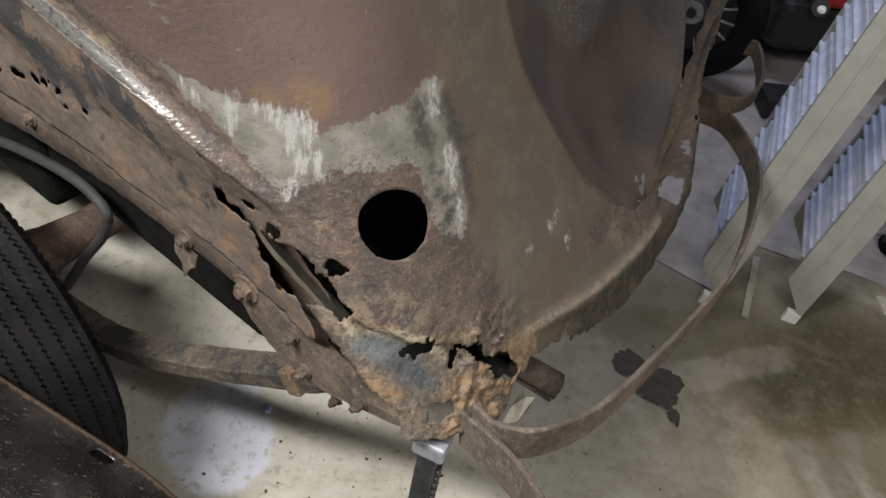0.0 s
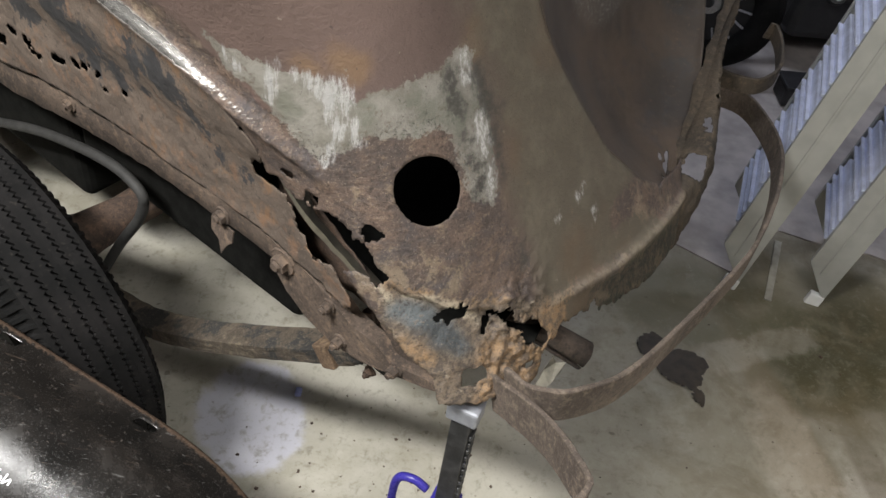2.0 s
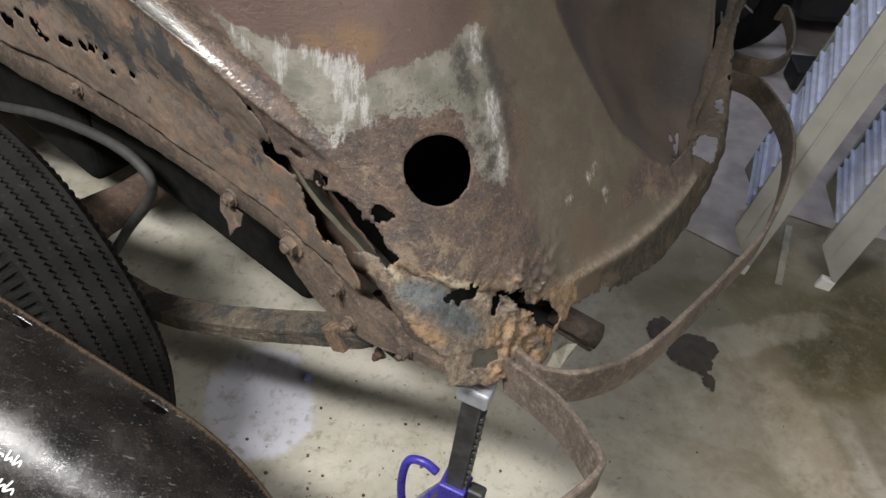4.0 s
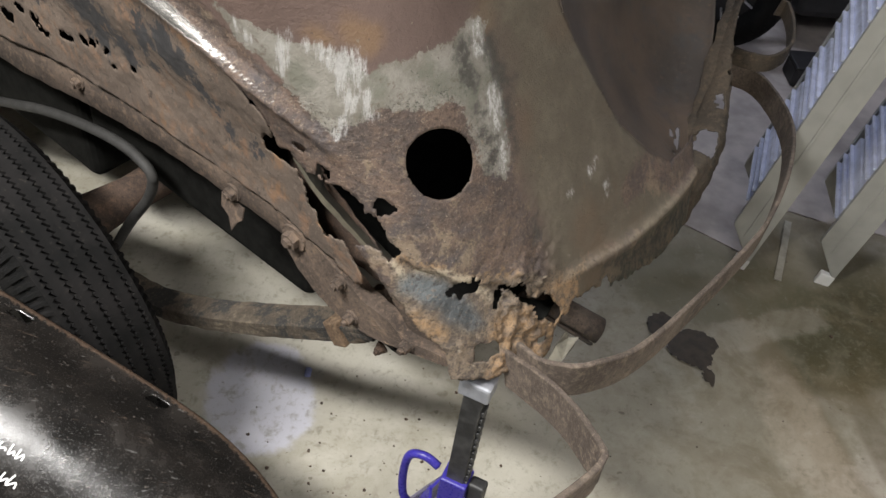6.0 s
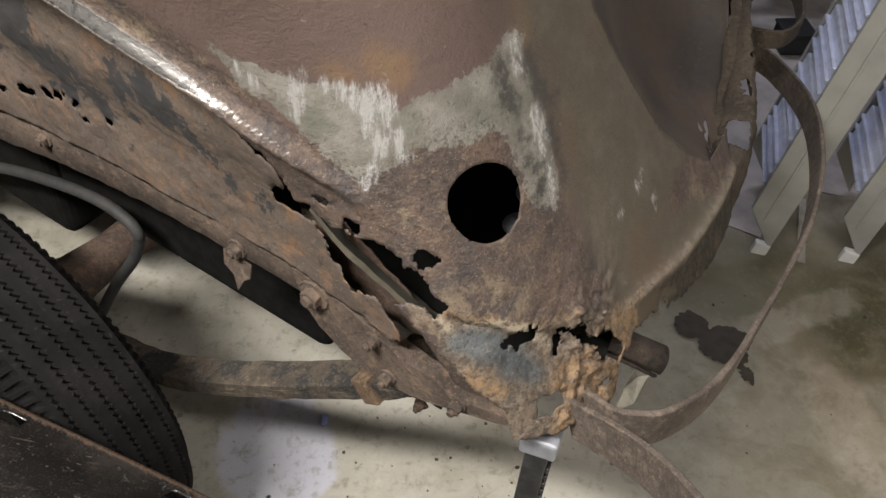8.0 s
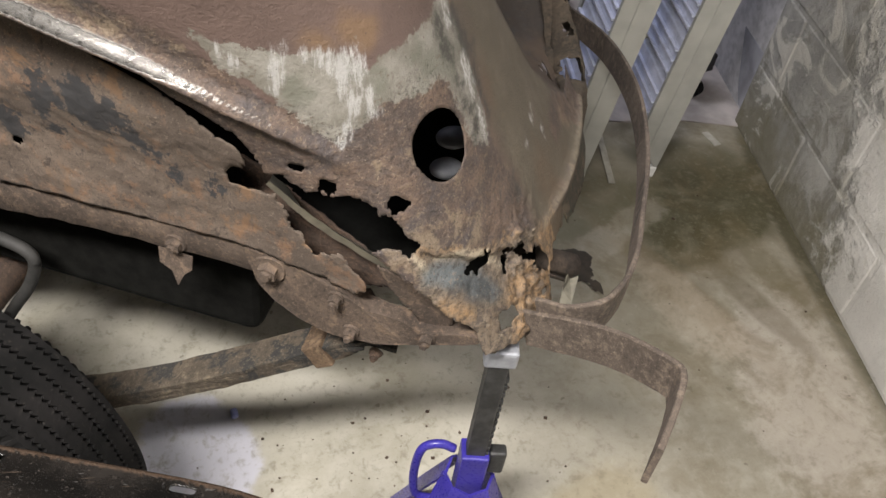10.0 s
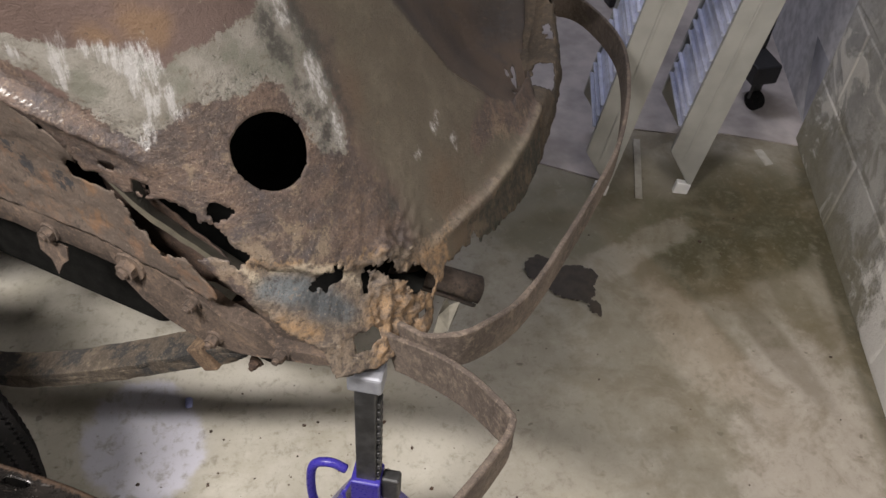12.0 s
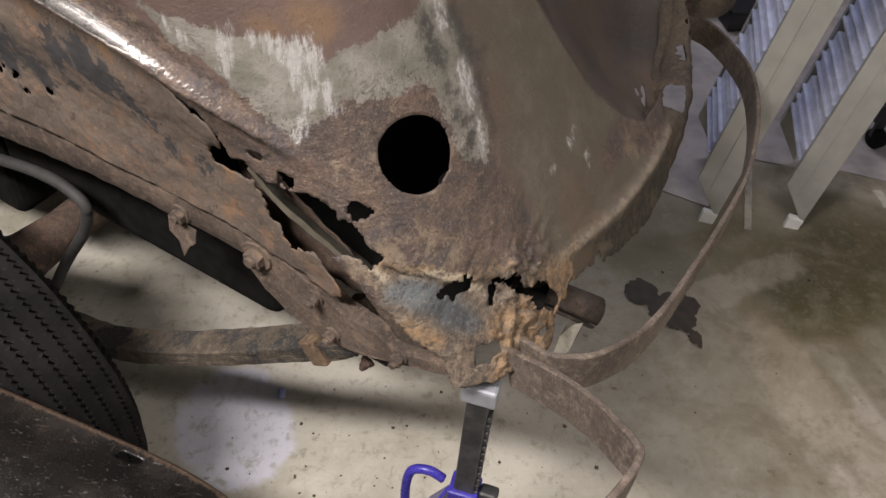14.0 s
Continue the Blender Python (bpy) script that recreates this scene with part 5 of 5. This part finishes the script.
for k in range(230):
    if k % 3:
        x, y = rnd.gauss(0.25, 0.20), rnd.gauss(0.80, 0.22)
    else:
        x, y = rnd.uniform(-0.2, 1.3), rnd.uniform(0.3, 1.7)
    r = rnd.choice((0.0012, 0.0018, 0.0018, 0.0026, 0.0045))
    n = rnd.randint(4, 6)
    a0 = rnd.uniform(0, 6)
    low = [bm.verts.new((x + r * rnd.uniform(0.6, 1.3) * math.cos(a0 + 6.28 * i / n), y + r * rnd.uniform(0.6, 1.3) * math.sin(a0 + 6.28 * i / n), 0.0)) for i in range(n)]
    top = bm.verts.new((x, y, r * 0.7))
    for i in range(n):
        bm.faces.new((low[i], low[(i + 1) % n], top))
tagged(part("rust_crumbs", bm, M_RUST_DARK), "dark crumbs of rust and grit on the floor", "debris", kind="stuff")

# ---------------------------------------------------------------- dark far end of the garage
def small_wheel(at, r):
    ob = thing("bike_wheel", "small black tyre with a bright hub and spokes", "wheel")
    turn = Matrix.Translation(at) @ Vector((-0.5, -0.85, 0.15)).to_track_quat("Z", "Y").to_matrix().to_4x4()
    bm = bmesh.new()
    ring = []
    for s in range(48):
        a = 2 * math.pi * s / 48
        ring.append([bm.verts.new(((r - 0.045 + 0.045 * math.cos(b)) * math.cos(a), (r - 0.045 + 0.045 * math.cos(b)) * math.sin(a), 0.045 * math.sin(b))) for b in [2 * math.pi * k / 14 for k in range(14)]])
    for s in range(48):
        for k in range(14):
            bm.faces.new((ring[s][k], ring[(s + 1) % 48][k], ring[(s + 1) % 48][(k + 1) % 14], ring[s][(k + 1) % 14]))
    bm.transform(turn)
    part("tyre", bm, M_RUBBER, ob, "", True)
    bm = bmesh.new()
    bmesh.ops.create_cone(bm, cap_ends=True, segments=32, radius1=0.045, radius2=0.035, depth=0.09)
    bm.transform(turn)
    hub = part("hub", bm, M_CHROME, ob, "bright metal hub")
    bm = bmesh.new()
    bmesh.ops.create_cone(bm, cap_ends=True, segments=40, radius1=r - 0.06, radius2=r - 0.06, depth=0.02)
    bm.transform(turn)
    part("disc", bm, M_BLACK, ob)
    bm = bmesh.new()
    bmesh.ops.create_cone(bm, cap_ends=True, segments=24, radius1=0.016, radius2=0.014, depth=0.016)
    bm.transform(turn @ Matrix.Translation((0, 0, 0.048)))
    part("axle_nut", bm, M_BLACK, hub)
    for k in range(16):
        a = 2 * math.pi * k / 16
        p0, p1 = turn @ Vector((0.085 * math.cos(a), 0.085 * math.sin(a), 0.018)), turn @ Vector(((r - 0.075) * math.cos(a), (r - 0.075) * math.sin(a), 0.018))
        part("spoke", sweep_bm([p0, (p0 + p1) / 2, p1], circle_profile(0.004, 6), (0.3, 0.2, 0.9)), M_CHROME, ob)
    return ob


small_wheel((1.135, 2.42, 0.212), 0.212)
bike = thing("mini_bike", "red mini bike body in the dark end of the garage", "motorbike")
part("tank", rough_up(box_bm((1.47, 2.38, 0.27), (1.62, 2.50, 0.36), 0.03), 0.015, 6), M_RED, bike, "red enamelled tank", True)
part("engine", rough_up(box_bm((1.38, 2.58, 0.03), (1.95, 3.05, 0.45), 0.03), 0.02, 9), M_BLACK, bike)
part("frame", rough_up(box_bm((1.40, 2.42, 0.10), (1.85, 2.575, 0.265), 0.03), 0.015, 9), M_BLACK, bike)
part("fork", sweep_bm([Vector((1.16, 2.45, 0.21)), Vector((1.30, 2.50, 0.50)), Vector((1.40, 2.55, 0.80))], circle_profile(0.018), (1, 0, 0)), M_CHROME, bike)
part("mudguard", rough_up(box_bm((1.40, 2.62, 0.46), (1.70, 2.90, 0.52), 0.02), 0.01, 9), M_RED, bike)
for r0, m0, y0 in ((0.030, M_BLACK, 2.372), (0.014, M_CHROME, 2.362)):
    bm = bmesh.new()
    bmesh.ops.create_cone(bm, cap_ends=True, segments=20, radius1=r0, radius2=r0 * 0.85, depth=0.03)
    bm.transform(Matrix.Translation((1.478, y0, 0.285)) @ pose(0, 0, 0, 60, 0, -20))
    part("cap", bm, m0, bike)
box = thing("black_box", "small black plastic box on the floor", "box")
part("case", box_bm((1.36, 2.19, 0.004), (1.45, 2.28, 0.065), 0.008), M_BLACK, box)
part("lid", box_bm((1.357, 2.187, 0.065), (1.453, 2.283, 0.074), 0.004), M_BLACK, box)
dolly = thing("furniture_dolly", "black steel dolly with a caster by the wall", "dolly")
part("plate", box_bm((1.525, 1.66, 0.075), (1.600, 1.76, 0.130), 0.005), M_BLACK, dolly)
part("fork", box_bm((1.535, 1.665, 0.028), (1.565, 1.675, 0.078), 0.003), M_BLACKBAR, dolly)
bm = bmesh.new()
bmesh.ops.create_cone(bm, cap_ends=True, segments=28, radius1=0.026, radius2=0.026, depth=0.020)
bm.transform(Matrix.Translation((1.550, 1.66, 0.030)) @ pose(0, 0, 0, 0, 90, 15))
part("caster", bm, M_RUBBER, dolly)
part("post", box_bm((1.582, 1.742, 0.13), (1.597, 1.757, 1.1), 0.004), M_BLACK, dolly)

# ---------------------------------------------------------------- marker scrawl on the fender, as plain strokes
def scrawl(s0, w0, n, seed):
    rnd = random.Random(seed)
    for k in range(n):
        a = s0 - 0.0105 * k
        tall = rnd.uniform(0.007, 0.012)
        pts = [(a + 0.004, w0 - tall), (a + rnd.uniform(0, 0.004), w0), (a - 0.003, w0 - tall * rnd.uniform(0.3, 0.7)), (a - 0.006, w0 - 0.001)]
        path = [Vector(fender_place(u, v)) + EUP * 0.0012 for u, v in pts]
        part("marker_stroke", sweep_bm(spline(path, 4), bar_profile(0.0022, 0.0012), EUP), M_INK, fender, "white marker scrawl")


scrawl(0.088, 0.178, 6, 1)
scrawl(0.070, 0.202, 6, 2)
